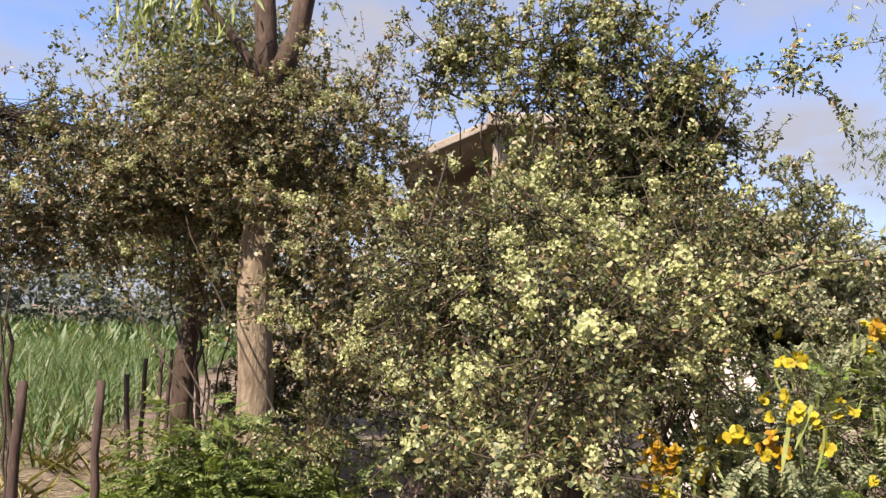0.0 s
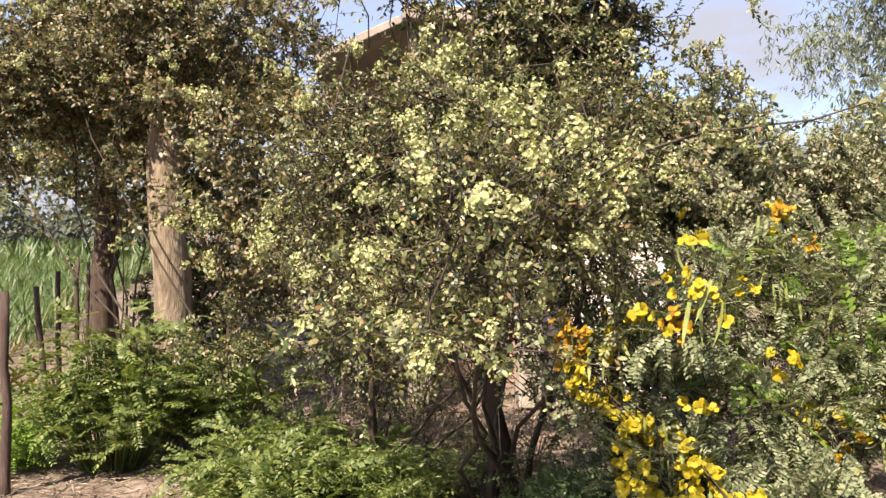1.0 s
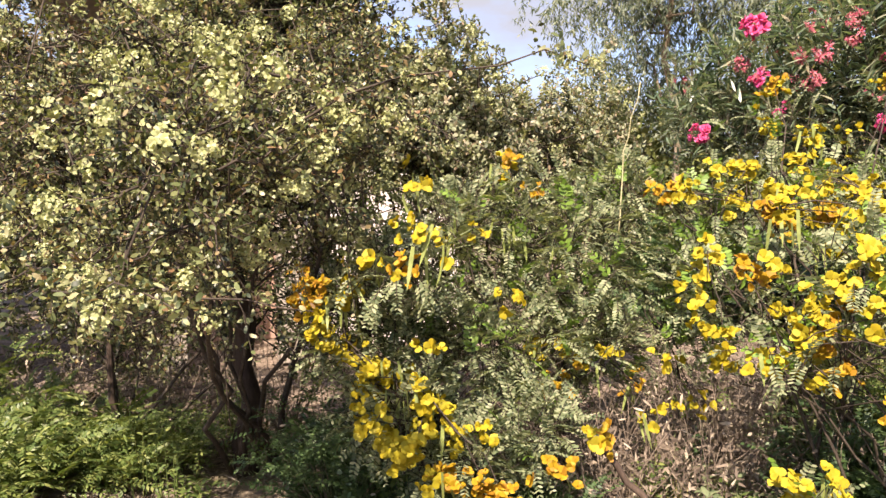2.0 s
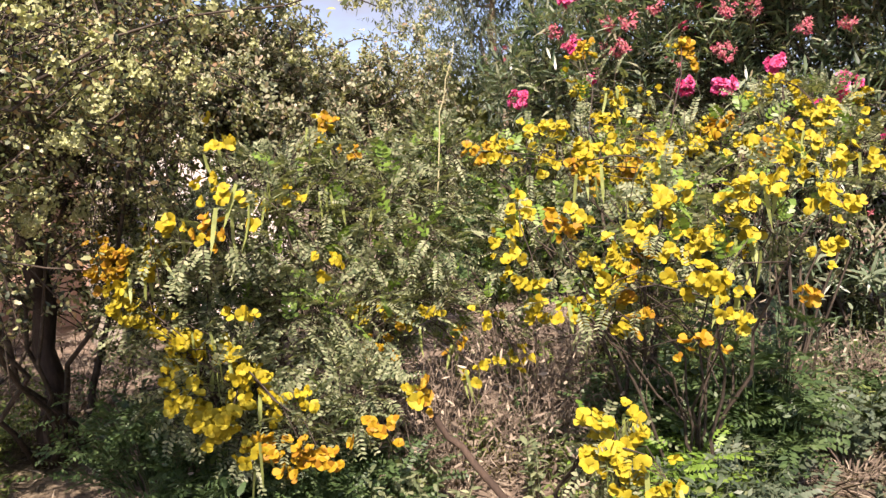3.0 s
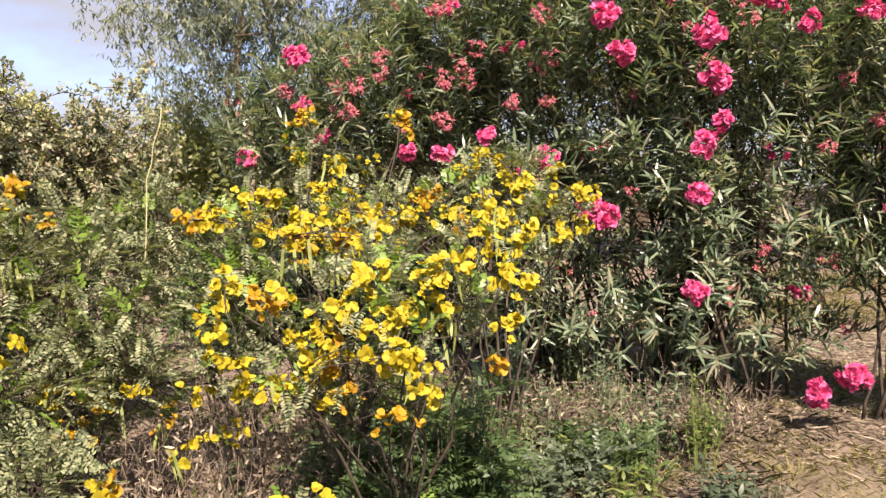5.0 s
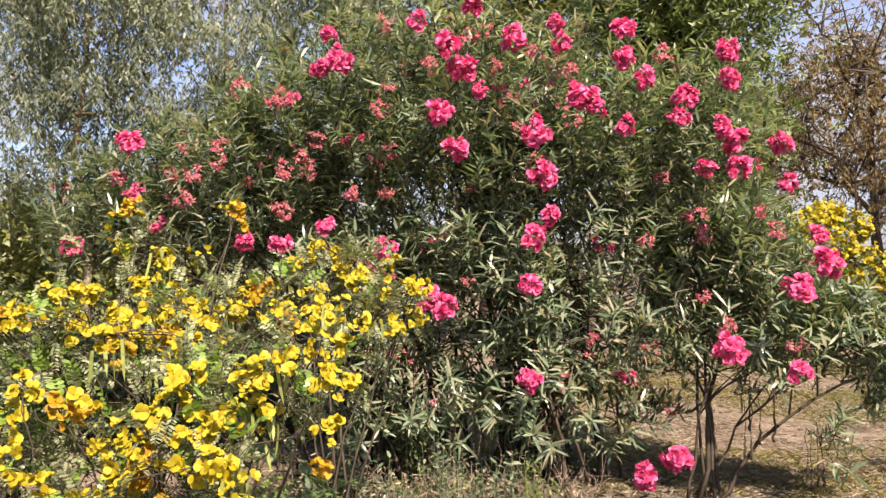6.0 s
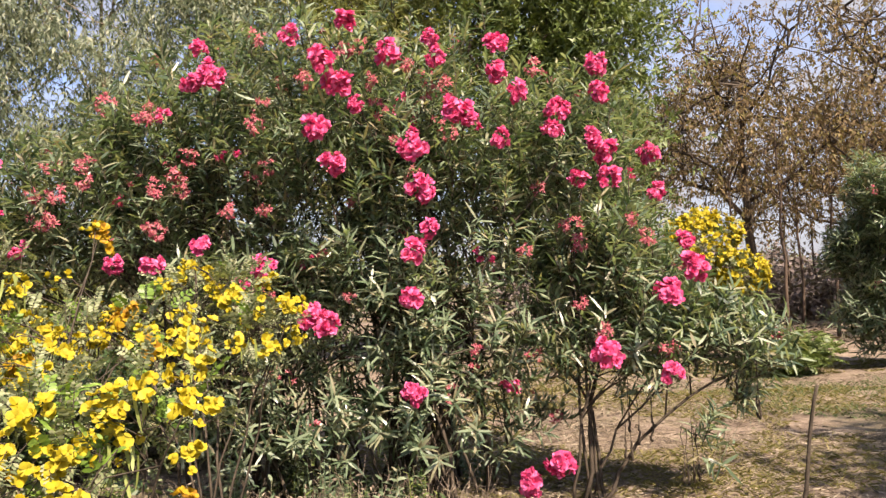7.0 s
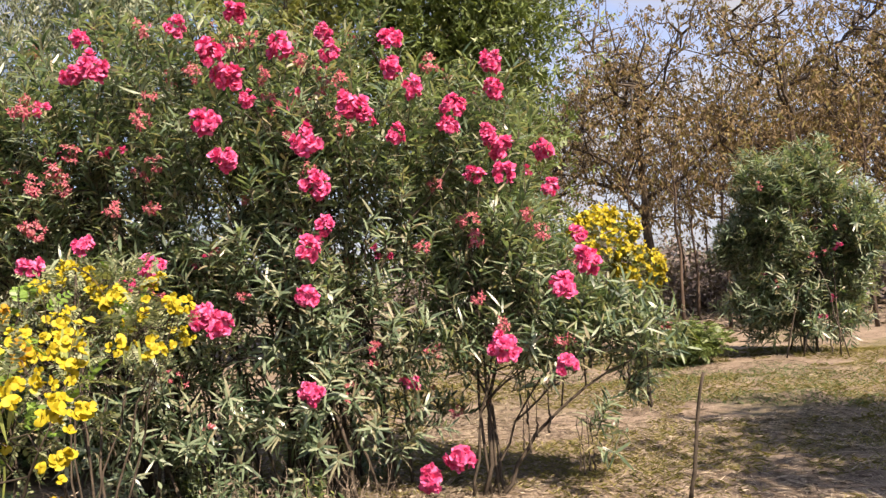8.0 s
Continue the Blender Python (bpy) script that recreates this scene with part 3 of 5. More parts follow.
climber(103, (1.35, 4.1, 0), [(1.02, 3.78, 2.12, 0.36, 0.28, 0.18), (-0.01, 3.79, 2.74, 0.11, 0.13, 0.23), (0.21, 3.80, 2.67, 0.09, 0.13, 0.32),
                              (0.50, 3.77, 2.68, 0.12, 0.13, 0.30), (0.77, 3.72, 2.69, 0.12, 0.13, 0.27), (1.03, 3.69, 2.56, 0.15, 0.14, 0.15), (0.5, 3.61, 2.05, 0.28, 0.26, 0.13), (0.95, 3.9, 2.3, 0.45, 0.3, 0.22)],
        3000, 70, 6, 7, "tall loose climber with long sprays against the sky", 0.035,
        [((0.05 + 0.13 * k, 3.7 + 0.1 * math.sin(2.2 * k), 2.2), (-0.1 + 0.16 * k, 3.7 + 0.2 * math.sin(1.7 * k), 2.95 + 0.18 * math.sin(2.9 * k)), 0.05) for k in range(9)]
        + [((1.02, 3.58, 2.55), (1.42, 3.15, 2.47), 0.05), ((1.3, 3.2, 2.46), (1.55, 2.87, 2.52), 0.02), ((1.35, 3.2, 2.47), (1.58, 3.03, 2.15), 0.06), ((1.38, 3.2, 2.4), (1.36, 3.15, 2.72), 0.0),
           ((0.9, 3.7, 2.5), (1.25, 3.5, 2.95), 0.03)], 0.027)
climber(106, (1.95, 4.6, 0), [(1.55, 3.65, 0.79, 0.27, 0.30, 0.22), (1.47, 3.85, 1.69, 0.31, 0.30, 0.25), (1.84, 3.96, 1.41, 0.32, 0.30, 0.24), (1.62, 3.94, 1.92, 0.30, 0.36, 0.30), (1.80, 4.05, 1.54, 0.45, 0.36, 0.25), (1.31, 4.08, 1.65, 0.32, 0.38, 0.38), (2.02, 4.38, 1.58, 0.50, 0.38, 0.38), (2.61, 4.36, 1.60, 0.42, 0.38, 0.28), (2.59, 4.36, 1.22, 0.55, 0.38, 0.45)],
        6400, 80, 8, 8, "leafy grey-green climber covering the back of the hedge", 0.03,
        [((2.1, 4.2, 1.85), (2.75, 4.1, 2.0), 0.06), ((2.4, 4.3, 1.8), (3.05, 4.2, 1.9), 0.04)], 0.03, OVAL, M_HEDGE)
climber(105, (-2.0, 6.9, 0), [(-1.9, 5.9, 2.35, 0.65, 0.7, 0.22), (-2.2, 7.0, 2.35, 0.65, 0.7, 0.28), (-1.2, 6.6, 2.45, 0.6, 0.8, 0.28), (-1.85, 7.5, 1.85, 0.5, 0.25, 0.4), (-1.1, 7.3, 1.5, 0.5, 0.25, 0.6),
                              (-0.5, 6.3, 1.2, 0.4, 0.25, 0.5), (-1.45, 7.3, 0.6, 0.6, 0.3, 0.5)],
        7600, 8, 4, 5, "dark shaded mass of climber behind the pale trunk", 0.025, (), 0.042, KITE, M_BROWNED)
climber(104, (0.1, 4.3, 0), [(0.2, 4.2, 0.85, 0.5, 0.25, 0.25), (-0.5, 4.4, 0.8, 0.4, 0.25, 0.25), (0.9, 4.1, 0.8, 0.4, 0.25, 0.3), (0.45, 5.3, 0.65, 0.5, 0.2, 0.5), (-0.1, 5.5, 0.5, 0.4, 0.2, 0.4)],
        1800, 8, 3, 4, "sparse shaded growth under the climber", 0.02)


# ---- oleanders with pink flowers ----
def oleander(seed, base, blobs, n_sprigs, label, flowers=(), wilted=(), extra=20, leaf=0.135, stems=24, feet=0.28, size=1.0, pods=(), low=0.2):
    rng = np.random.default_rng(seed)
    base = np.array(base, float)
    shrub = thing("oleander", base, label, "oleander", "oleanders")
    P, out = crown_points(rng, blobs, n_sprigs, 0.34, 0.24)
    P = P[(P[:, 2] > 0.25) & (rng.random(len(P)) < low + 0.75 * (P[:, 2] - 0.3))]
    out = unit(P - (base + (0, 0, 0.7)))
    D = out * 0.7 + np.array([0, 0, 0.55]) + rng.normal(0, 0.32, P.shape)
    foliage, wood = Bag(), Bag()
    ends = sprigs(rng, foliage, P, D, 15, rng.uniform(0.14, 0.30, len(P)), leaf, leaf * 0.14, 0.9, LANCE, 0.16, 0.3, 0.1)
    rods(wood, P, ends, 0.004, 0.002)
    for k in range(stems):
        tip = P[rng.integers(len(P))]
        foot = base + rng.normal(0, feet, 3) * (1, 1, 0)
        mid = foot + (tip - foot) * (0.25, 0.25, 0.5) + rng.normal(0, 0.04, 3)
        pts = np.concatenate([arc(rng, foot, mid, 0, 0.015, 5), arc(rng, mid, tip, 0.05, 0.02, 5)[1:]])
        tube(wood, pts, rng.uniform(0.009, 0.018), 0.006, 6)
        for j in range(16):
            q = P[rng.integers(len(P))]
            i = int(rng.integers(3, 9))
            if np.linalg.norm(q - pts[i]) < 0.8:
                tube(wood, arc(rng, pts[i], q, 0.03, 0.015, 4), 0.007, 0.003, 4)
    part("foliage", foliage.mesh("oleander_leaves", base), M_OLEANDER, shrub, "narrow leathery grey-green leaves", None, "stuff")
    part("stem", wood.mesh("oleander_stems", base), M_STEM, shrub, "many upright dark stems")
    hi = np.array([b[:3] for b in blobs]).mean(0)
    for spots, meshes, heads, scale, label_ in ((flowers, PINKS, (12, 18), 1.2, "double bright pink flower"), (wilted, WILTS, (8, 13), 1.0, "wilted dark red flower")):
        places = [np.array(f) for f in spots]
        bunches(rng, shrub, base, places, [unit(p - hi) + (-0.5, -0.3, 0.5) for p in places], meshes, heads, 0.036, scale * size, "flower", label_, 0.058)
    for p in pods:
        for k in range(2):
            bag = Bag()
            q = np.array(p) + rng.normal(0, 0.02, 3)
            tube(bag, arc(rng, q + (0, 0, 0.07), q - (0, 0, 0.06), 0, 0.004, 6), 0.005, 0.009, 6)
            tube(bag, arc(rng, q + (0, 0, 0.30), q + (0, 0, 0.06), 0.02, 0.006, 4), 0.003, 0.002, 4)
            part("pod", bag.mesh("oleander_pod", base), M_STEM, shrub, "dry dark hanging pod")
    F, fo = crown_points(rng, blobs, extra * 2, 0.05, 0.15)
    up = fo[:, 2] > -0.2
    F, fo = F[up][:extra] + fo[up][:extra] * 0.06, fo[up][:extra]
    half = len(F) // 4
    bunches(rng, shrub, base, F[:half], fo[:half] + (0, 0, 0.6), PINKS, (3, 6), 0.03, 1.0 * size, "flower", "double bright pink flower")
    bunches(rng, shrub, base, F[half:], fo[half:] + (0, 0, 0.6), WILTS, (3, 7), 0.033, 0.8 * size, "flower", "wilted dark red flower")
    return shrub


oleander(201, (5.55, 3.2, 0), [(5.31, 3.61, 2.36, 0.69, 0.69, 0.95), (5.00, 4.22, 2.04, 0.66, 0.66, 0.75), (4.59, 5.00, 1.90, 0.60, 0.60, 0.51), (5.28, 3.25, 1.31, 0.53, 0.53, 0.53), (5.21, 2.89, 0.62, 0.51, 0.51, 0.36), (5.05, 3.34, 0.54, 0.41, 0.41, 0.28)], 1650,
         "tall oleander with pink and wilted blooms and dense upright stems",
      [(4.67, 3.08, 2.86), (4.67, 3.24, 2.85), (4.13, 4.45, 2.37), (4.13, 4.37, 2.03), (3.77, 4.54, 1.68), (4.33, 3.28, 1.68), (4.51, 3.06, 1.77), (4.64, 2.70, 1.63),
       (4.81, 2.51, 1.32), (4.85, 2.44, 1.29), (4.25, 3.50, 1.69), (4.67, 3.16, 3.04)],
      [(4.53, 3.44, 2.67), (4.64, 3.25, 2.35), (4.35, 3.85, 2.32), (4.47, 3.77, 2.72), (4.28, 4.21, 2.17), (4.33, 4.04, 2.16), (4.74, 3.04, 2.00), (4.53, 3.42, 2.15),
       (4.63, 3.31, 2.15), (4.52, 3.46, 1.91), (4.61, 3.32, 2.22), (4.30, 4.09, 1.99), (4.44, 3.89, 2.40), (4.14, 4.58, 2.15), (4.56, 3.43, 1.89), (4.80, 2.85, 1.47),
       (4.52, 3.47, 2.61), (4.37, 3.85, 2.24), (4.10, 4.37, 2.06)], 52, stems=54, feet=0.27)
oleander(202, (5.85, 2.2, 0), [(5.99, 1.45, 0.93, 0.38, 0.35, 0.34), (6.02, 1.62, 0.45, 0.28, 0.30, 0.22), (5.61, 2.71, 2.39, 0.78, 0.78, 0.95), (5.92, 2.05, 2.24, 0.78, 0.78, 0.94), (5.52, 2.51, 1.37, 0.63, 0.63, 0.55), (5.75, 2.02, 1.12, 0.59, 0.59, 0.51), (5.78, 1.92, 0.58, 0.52, 0.52, 0.32), (5.49, 2.34, 0.68, 0.43, 0.43, 0.31)], 1650,
         "tallest oleander with many pink blooms over dark stems",
      [(4.59, 2.42, 2.99), (4.64, 2.24, 2.82), (4.83, 2.17, 3.10), (4.92, 1.93, 2.87), (4.80, 2.24, 2.72), (5.13, 1.72, 2.87), (5.19, 1.37, 2.74), (5.36, 1.28, 2.64),
       (5.06, 1.57, 2.52), (5.11, 1.49, 2.44), (4.90, 1.79, 2.30), (4.95, 1.78, 2.05), (4.99, 1.74, 1.81), (4.95, 1.84, 1.68), (4.94, 1.86, 1.41), (4.78, 2.26, 2.23),
       (4.78, 2.38, 2.46), (4.88, 2.15, 2.60), (4.99, 1.90, 0.84), (5.28, 1.37, 2.36), (5.43, 1.44, 2.98), (5.26, 1.81, 3.05)],
      [(4.80, 2.84, 2.53), (4.71, 2.74, 3.04), (5.05, 2.14, 2.77), (5.26, 1.74, 2.70), (5.33, 1.64, 1.08), (5.55, 1.36, 1.67), (4.93, 2.25, 2.94), (5.14, 1.92, 2.85),
       (4.84, 2.49, 2.78), (5.52, 1.22, 2.82), (5.11, 2.12, 2.60), (4.88, 2.80, 2.28), (4.88, 2.85, 2.02), (5.22, 1.84, 2.69), (4.98, 2.15, 2.98)], 52, stems=54, feet=0.25)
oleander(203, (5.85, 1.05, 0), [(6.03, 0.43, 0.42, 0.17, 0.15, 0.10), (6.20, 0.20, 0.66, 0.12, 0.12, 0.14), (6.55, -0.03, 0.92, 0.13, 0.15, 0.14), (6.06, 0.76, 0.92, 0.43, 0.40, 0.25), (6.23, 0.26, 0.95, 0.32, 0.30, 0.20), (6.40, 1.32, 2.06, 0.64, 0.64, 0.93), (6.25, 0.99, 1.36, 0.57, 0.57, 0.53), (6.22, 0.49, 1.13, 0.36, 0.36, 0.24), (6.35, 0.19, 1.05, 0.24, 0.24, 0.14)], 1150,
         "oleander with arching side shoots and pink blooms",
      [(5.56, 1.11, 2.43), (5.62, 0.89, 2.36), (5.49, 0.77, 2.07), (5.54, 0.96, 2.09), (5.83, 0.88, 2.86), (5.78, 0.85, 2.67), (5.84, 0.55, 2.00), (5.47, 0.44, 1.37),
       (5.69, 0.33, 1.51), (5.78, 0.37, 1.69), (5.48, 0.83, 1.02), (5.54, 0.46, 0.90), (5.34, 1.28, 0.27), (5.41, 1.12, 0.37), (6.00, 0.61, 2.27), (5.64, 1.11, 2.55),
       (5.32, 1.31, 0.24), (5.65, 0.83, 2.27)],
      [(5.81, 0.69, 1.84), (5.67, 0.88, 1.13), (5.72, 0.51, 1.01), (5.65, 1.01, 1.32), (5.74, 1.03, 1.70), (5.83, 0.61, 1.72), (5.75, 1.29, 2.08), (5.73, 1.08, 1.81)], 12, stems=7, feet=0.06,
         pods=[(5.91, 0.84, 0.39), (5.94, 0.79, 0.48), (6.06, 0.39, 0.89), (5.94, 0.46, 0.24), (5.95, 0.39, 0.24), (6.05, 0.01, 0.61), (6.07, 0.2, 0.79), (5.97, 0.67, 0.5)])
oleander(204, (13.9, -1.7, 0), [(14.0, -2.5, 1.75, 0.55, 0.55, 0.75), (13.9, -1.4, 2.3, 0.6, 0.5, 0.7), (13.9, -2.0, 2.55, 0.35, 0.35, 0.55), (13.9, -0.95, 1.6, 0.4, 0.35, 0.4), (14.1, -1.8, 1.25, 0.6, 1.0, 0.8), (14.0, -1.65, 0.6, 0.5, 0.95, 0.42)], 2000,
         "shady oleander with few pink blooms across the clearing", (), (), 26, leaf=0.17, stems=14, feet=0.3, low=0.8)


# ---- yellow-flowering sennas ----
def senna(seed, base, blobs, n_leaves, label, flowers=(), fading=(), extra=0, pods=10, fresh=0, size=1.0, stems=10, far=False, heads=(8, 13)):
    rng = np.random.default_rng(seed)
    base = np.array(base, float)
    shrub = thing("senna_shrub", base, label, "shrub", "yellow sennas")
    P, out = crown_points(rng, blobs, n_leaves, 0.38, 0.22)
    okay = (P[:, 2] > 0.12) & (lump(P, 5.0) > -0.6)
    P, out = P[okay], out[okay]
    D = out * 0.7 + np.array([0, 0, 0.2]) + rng.normal(0, 0.5, P.shape)
    green, wood = Bag(), Bag()
    pinnate(rng, green, P, D, 6 if far else 9, 0.12, 0.020 if not far else 0.05, 0.0088 if not far else 0.025)
    rods(wood, P - unit(D) * 0.06, P + unit(D) * 0.09, 0.0022, 0.001)
    places = [np.array(f, float) for f in flowers]
    aims = places + [np.array(f, float) for f in fading] + [P[i] for i in rng.integers(len(P), size=max(4, stems))]
    for k in range(stems):
        tip = aims[int(rng.integers(len(aims)))]
        foot = base + rng.normal(0, 0.06, 3) * (1, 1, 0)
        mid = foot + (tip - foot) * (0.4, 0.4, 0.55) + rng.normal(0, 0.05, 3)
        pts = np.concatenate([arc(rng, foot, mid, 0, 0.02, 5), arc(rng, mid, tip, 0.04, 0.02, 5)[1:]])
        tube(wood, pts, rng.uniform(0.006, 0.011), 0.002, 5)
        for j in range(10):
            q = aims[int(rng.integers(len(aims)))]
            i = int(rng.integers(3, 9))
            if np.linalg.norm(q - pts[i]) < 0.5:
                tube(wood, arc(rng, pts[i], q, 0.03, 0.015, 4), 0.0032, 0.0015, 4)
    part("foliage", green.mesh("senna_leaves", base), M_SENNA, shrub, "feathered dull-green leaves", None, "stuff")
    part("stem", wood.mesh("senna_stems", base), M_STEM, shrub, "thin brown stems")
    if fresh:
        young = Bag()
        Q = P[rng.integers(len(P), size=fresh)]
        pinnate(rng, young, Q, rng.normal(0, 0.4, Q.shape) + (0, 0, 1), 6, 0.11, 0.03, 0.013)
        part("young_foliage", young.mesh("senna_shoots", base), M_FRESH, shrub, "fresh light-green leaves", None, "stuff")
    if extra:
        F, fo = crown_points(rng, blobs, extra * 2, 0.06, 0.2)
        places += list(F[fo[:, 2] > -0.3][:extra])
    if places:
        mid = np.array([b[:3] for b in blobs]).mean(0)
        ways = [unit(p - mid) * 0.5 + (-0.35, -0.5, 0.5) for p in places]
        bunches(rng, shrub, base, places, ways, YELLOWS, (1, 2) if far else heads, 0.027, 0.88 * size, "flower", "bright yellow five-petalled flower")
    if fading:
        bunches(rng, shrub, base, fading, [(-0.35, -0.5, 0.6)] * len(fading), AMBERS, heads, 0.027, 0.88 * size, "flower", "fading amber flower")
    # flat hanging pods, in bunches
    for k in range(pods):
        q = aims[int(rng.integers(len(aims)))]
        for j in range(int(rng.integers(3, 7))):
            bag = Bag()
            leaf_set(bag, [q + rng.normal(0, 0.03, 3)], [rng.normal(0, 0.15, 3) + (0, 0, -1)], [rng.normal(size=3) * (1, 1, 0.1)], rng.uniform(0.09, 0.16), 0.014, rng.normal(0, 0.15), STRIP, 0.15)
            part("pod", bag.mesh("pod", base), M_POD, shrub, "hanging flat green pod")
    return shrub


senna(301, (1.3, 3.0, 0), [(1.05, 3.13, 0.83, 0.25, 0.25, 0.22), (1.14, 2.84, 0.55, 0.25, 0.25, 0.19), (1.30, 2.63, 0.41, 0.20, 0.20, 0.14), (1.12, 2.82, 1.07, 0.20, 0.20, 0.12)], 900,
      "low senna with an arching branch of yellow flowers",
      [(0.94, 2.86, 1.04), (0.90, 2.86, 0.96), (0.84, 2.91, 0.85), (0.86, 2.90, 0.81), (0.93, 2.88, 0.76), (0.97, 2.81, 0.69), (1.01, 2.79, 0.68), (1.10, 2.77, 0.67),
       (1.12, 2.65, 0.63), (1.17, 2.62, 0.59), (0.92, 2.69, 0.58), (0.95, 2.62, 0.57), (1.13, 2.62, 0.53), (1.21, 2.58, 0.49), (0.99, 2.59, 0.50), (1.01, 2.53, 0.48),
       (1.05, 2.52, 0.50), (1.09, 2.48, 0.41), (0.98, 2.80, 0.66), (0.82, 2.92, 0.88), (0.99, 2.54, 0.50)],
      [(0.78, 2.99, 1.02), (0.79, 2.98, 0.94), (0.85, 2.98, 0.99), (1.15, 2.46, 0.41), (1.21, 2.37, 0.37), (1.29, 2.33, 0.36), (0.81, 2.98, 0.98), (1.25, 2.36, 0.37)], 0, 12, heads=(8, 12))
senna(302, (1.85, 3.05, 0), [(1.55, 3.32, 1.13, 0.37, 0.37, 0.27), (1.96, 3.14, 1.06, 0.32, 0.32, 0.37), (1.60, 3.03, 0.71, 0.32, 0.32, 0.21), (2.02, 3.05, 0.65, 0.27, 0.27, 0.22), (2.36, 3.37, 1.27, 0.25, 0.25, 0.22), (1.56, 2.66, 0.47, 0.23, 0.23, 0.13)], 1700,
      "leafy senna with a few yellow flowers and hanging pods",
      [(1.03, 2.44, 1.37), (1.00, 2.40, 1.25), (1.04, 2.33, 1.19), (0.93, 2.46, 1.12), (1.76, 3.35, 1.41), (1.51, 2.78, 0.95), (1.39, 3.06, 1.18), (1.47, 3.03, 1.17),
       (1.13, 2.58, 0.83), (1.34, 2.53, 0.49), (1.73, 2.98, 0.71), (1.80, 2.94, 0.69), (2.05, 2.91, 0.66), (2.22, 2.80, 0.66), (2.39, 2.76, 0.46), (2.30, 2.81, 0.42),
       (2.14, 2.79, 0.40), (1.55, 2.22, 0.55), (1.95, 2.97, 0.67)],
      [(1.00, 2.44, 1.11), (1.77, 3.34, 1.47), (1.85, 3.19, 1.34), (1.86, 2.89, 0.59), (1.66, 2.87, 0.56), (1.72, 2.83, 0.55), (2.16, 2.93, 0.51), (1.60, 2.20, 0.56),
       (1.40, 2.26, 0.46), (1.46, 2.23, 0.45)], 0, 14, 120, heads=(4, 7))
senna(303, (2.95, 2.75, 0), [(3.07, 2.96, 1.28, 0.56, 0.56, 0.20), (3.37, 2.50, 1.32, 0.33, 0.33, 0.16), (3.25, 3.32, 1.62, 0.34, 0.34, 0.18)], 220,
      "tall senna topped with bright yellow flowers",
      [(2.44, 2.97, 1.35), (2.62, 2.95, 1.41), (2.71, 2.88, 1.41), (2.80, 2.81, 1.32), (2.94, 2.67, 1.30), (2.86, 2.61, 1.22), (3.01, 2.60, 1.34), (3.06, 2.55, 1.30),
       (2.96, 2.79, 1.45), (3.23, 2.52, 1.33), (3.27, 2.31, 1.34), (3.20, 2.07, 1.28), (2.95, 2.38, 1.21), (2.68, 2.91, 1.28), (2.78, 2.70, 1.25), (2.76, 2.43, 1.13),
       (3.10, 1.87, 1.34), (3.01, 1.99, 1.31), (3.10, 3.19, 1.62), (3.31, 3.14, 1.59), (2.42, 2.98, 1.30), (2.85, 2.48, 1.19)],
      [(2.36, 3.02, 1.33), (2.69, 2.64, 1.18), (3.34, 2.53, 1.40), (2.71, 2.75, 1.25), (3.18, 3.23, 1.83), (3.68, 3.01, 1.83), (3.71, 2.99, 1.80), (3.30, 2.43, 1.39),
       (2.89, 2.59, 1.24)], 4, 6, 30)
senna(304, (2.65, 2.0, 0), [(2.58, 2.10, 1.06, 0.43, 0.43, 0.19), (2.89, 1.80, 1.17, 0.21, 0.21, 0.20), (2.28, 2.50, 0.93, 0.23, 0.23, 0.21), (2.37, 2.13, 0.79, 0.31, 0.31, 0.10)], 280,
      "spreading senna with dense yellow flowers and bare lower stems",
      [(2.61, 1.50, 1.15), (2.67, 1.51, 1.25), (2.62, 1.59, 1.23), (2.56, 1.47, 1.00), (2.63, 1.47, 1.14), (2.30, 1.64, 0.91), (2.30, 1.57, 0.84), (2.28, 1.66, 0.93),
       (2.26, 1.76, 0.90), (2.38, 1.79, 0.99), (2.33, 1.85, 1.00), (2.34, 1.93, 1.10), (2.29, 1.97, 1.04), (2.54, 1.77, 1.16), (2.60, 1.70, 1.19), (2.22, 2.02, 0.96),
       (2.17, 2.07, 0.94), (2.25, 1.98, 0.89), (2.13, 2.07, 0.78), (2.18, 2.04, 0.83), (2.00, 2.27, 0.90), (2.05, 2.22, 0.86), (2.15, 2.43, 1.12), (2.09, 2.47, 1.06),
       (2.11, 2.45, 0.96), (2.18, 2.35, 0.72), (2.30, 2.10, 0.72), (2.65, 1.94, 1.02), (2.64, 1.80, 1.02), (2.11, 2.09, 0.77), (2.32, 1.58, 0.80)],
      [(2.31, 1.96, 0.75), (2.27, 1.70, 0.72), (2.11, 2.20, 1.09), (2.15, 2.17, 1.04), (2.31, 2.00, 0.93), (2.30, 2.07, 0.83), (2.91, 1.96, 1.31), (2.46, 2.44, 1.19),
       (2.73, 1.64, 0.84)], 4, 8, 60, stems=11, heads=(6, 9))
senna(307, (3.7, 2.35, 0), [(4.05, 2.59, 1.49, 0.31, 0.31, 0.16), (3.85, 2.18, 1.30, 0.23, 0.23, 0.14)], 260,
      "senna with yellow flowers in front of an oleander",
      [(3.88, 2.63, 1.61), (3.95, 2.54, 1.59), (3.76, 2.64, 1.54), (3.88, 2.30, 1.48), (3.76, 2.12, 1.38), (3.84, 1.99, 1.43), (3.72, 1.99, 1.23), (3.76, 1.91, 1.41),
       (3.91, 2.59, 1.64), (3.78, 2.28, 1.44), (3.89, 2.46, 1.52), (3.58, 2.04, 1.27)], (), 4, 4, 10, stems=8)
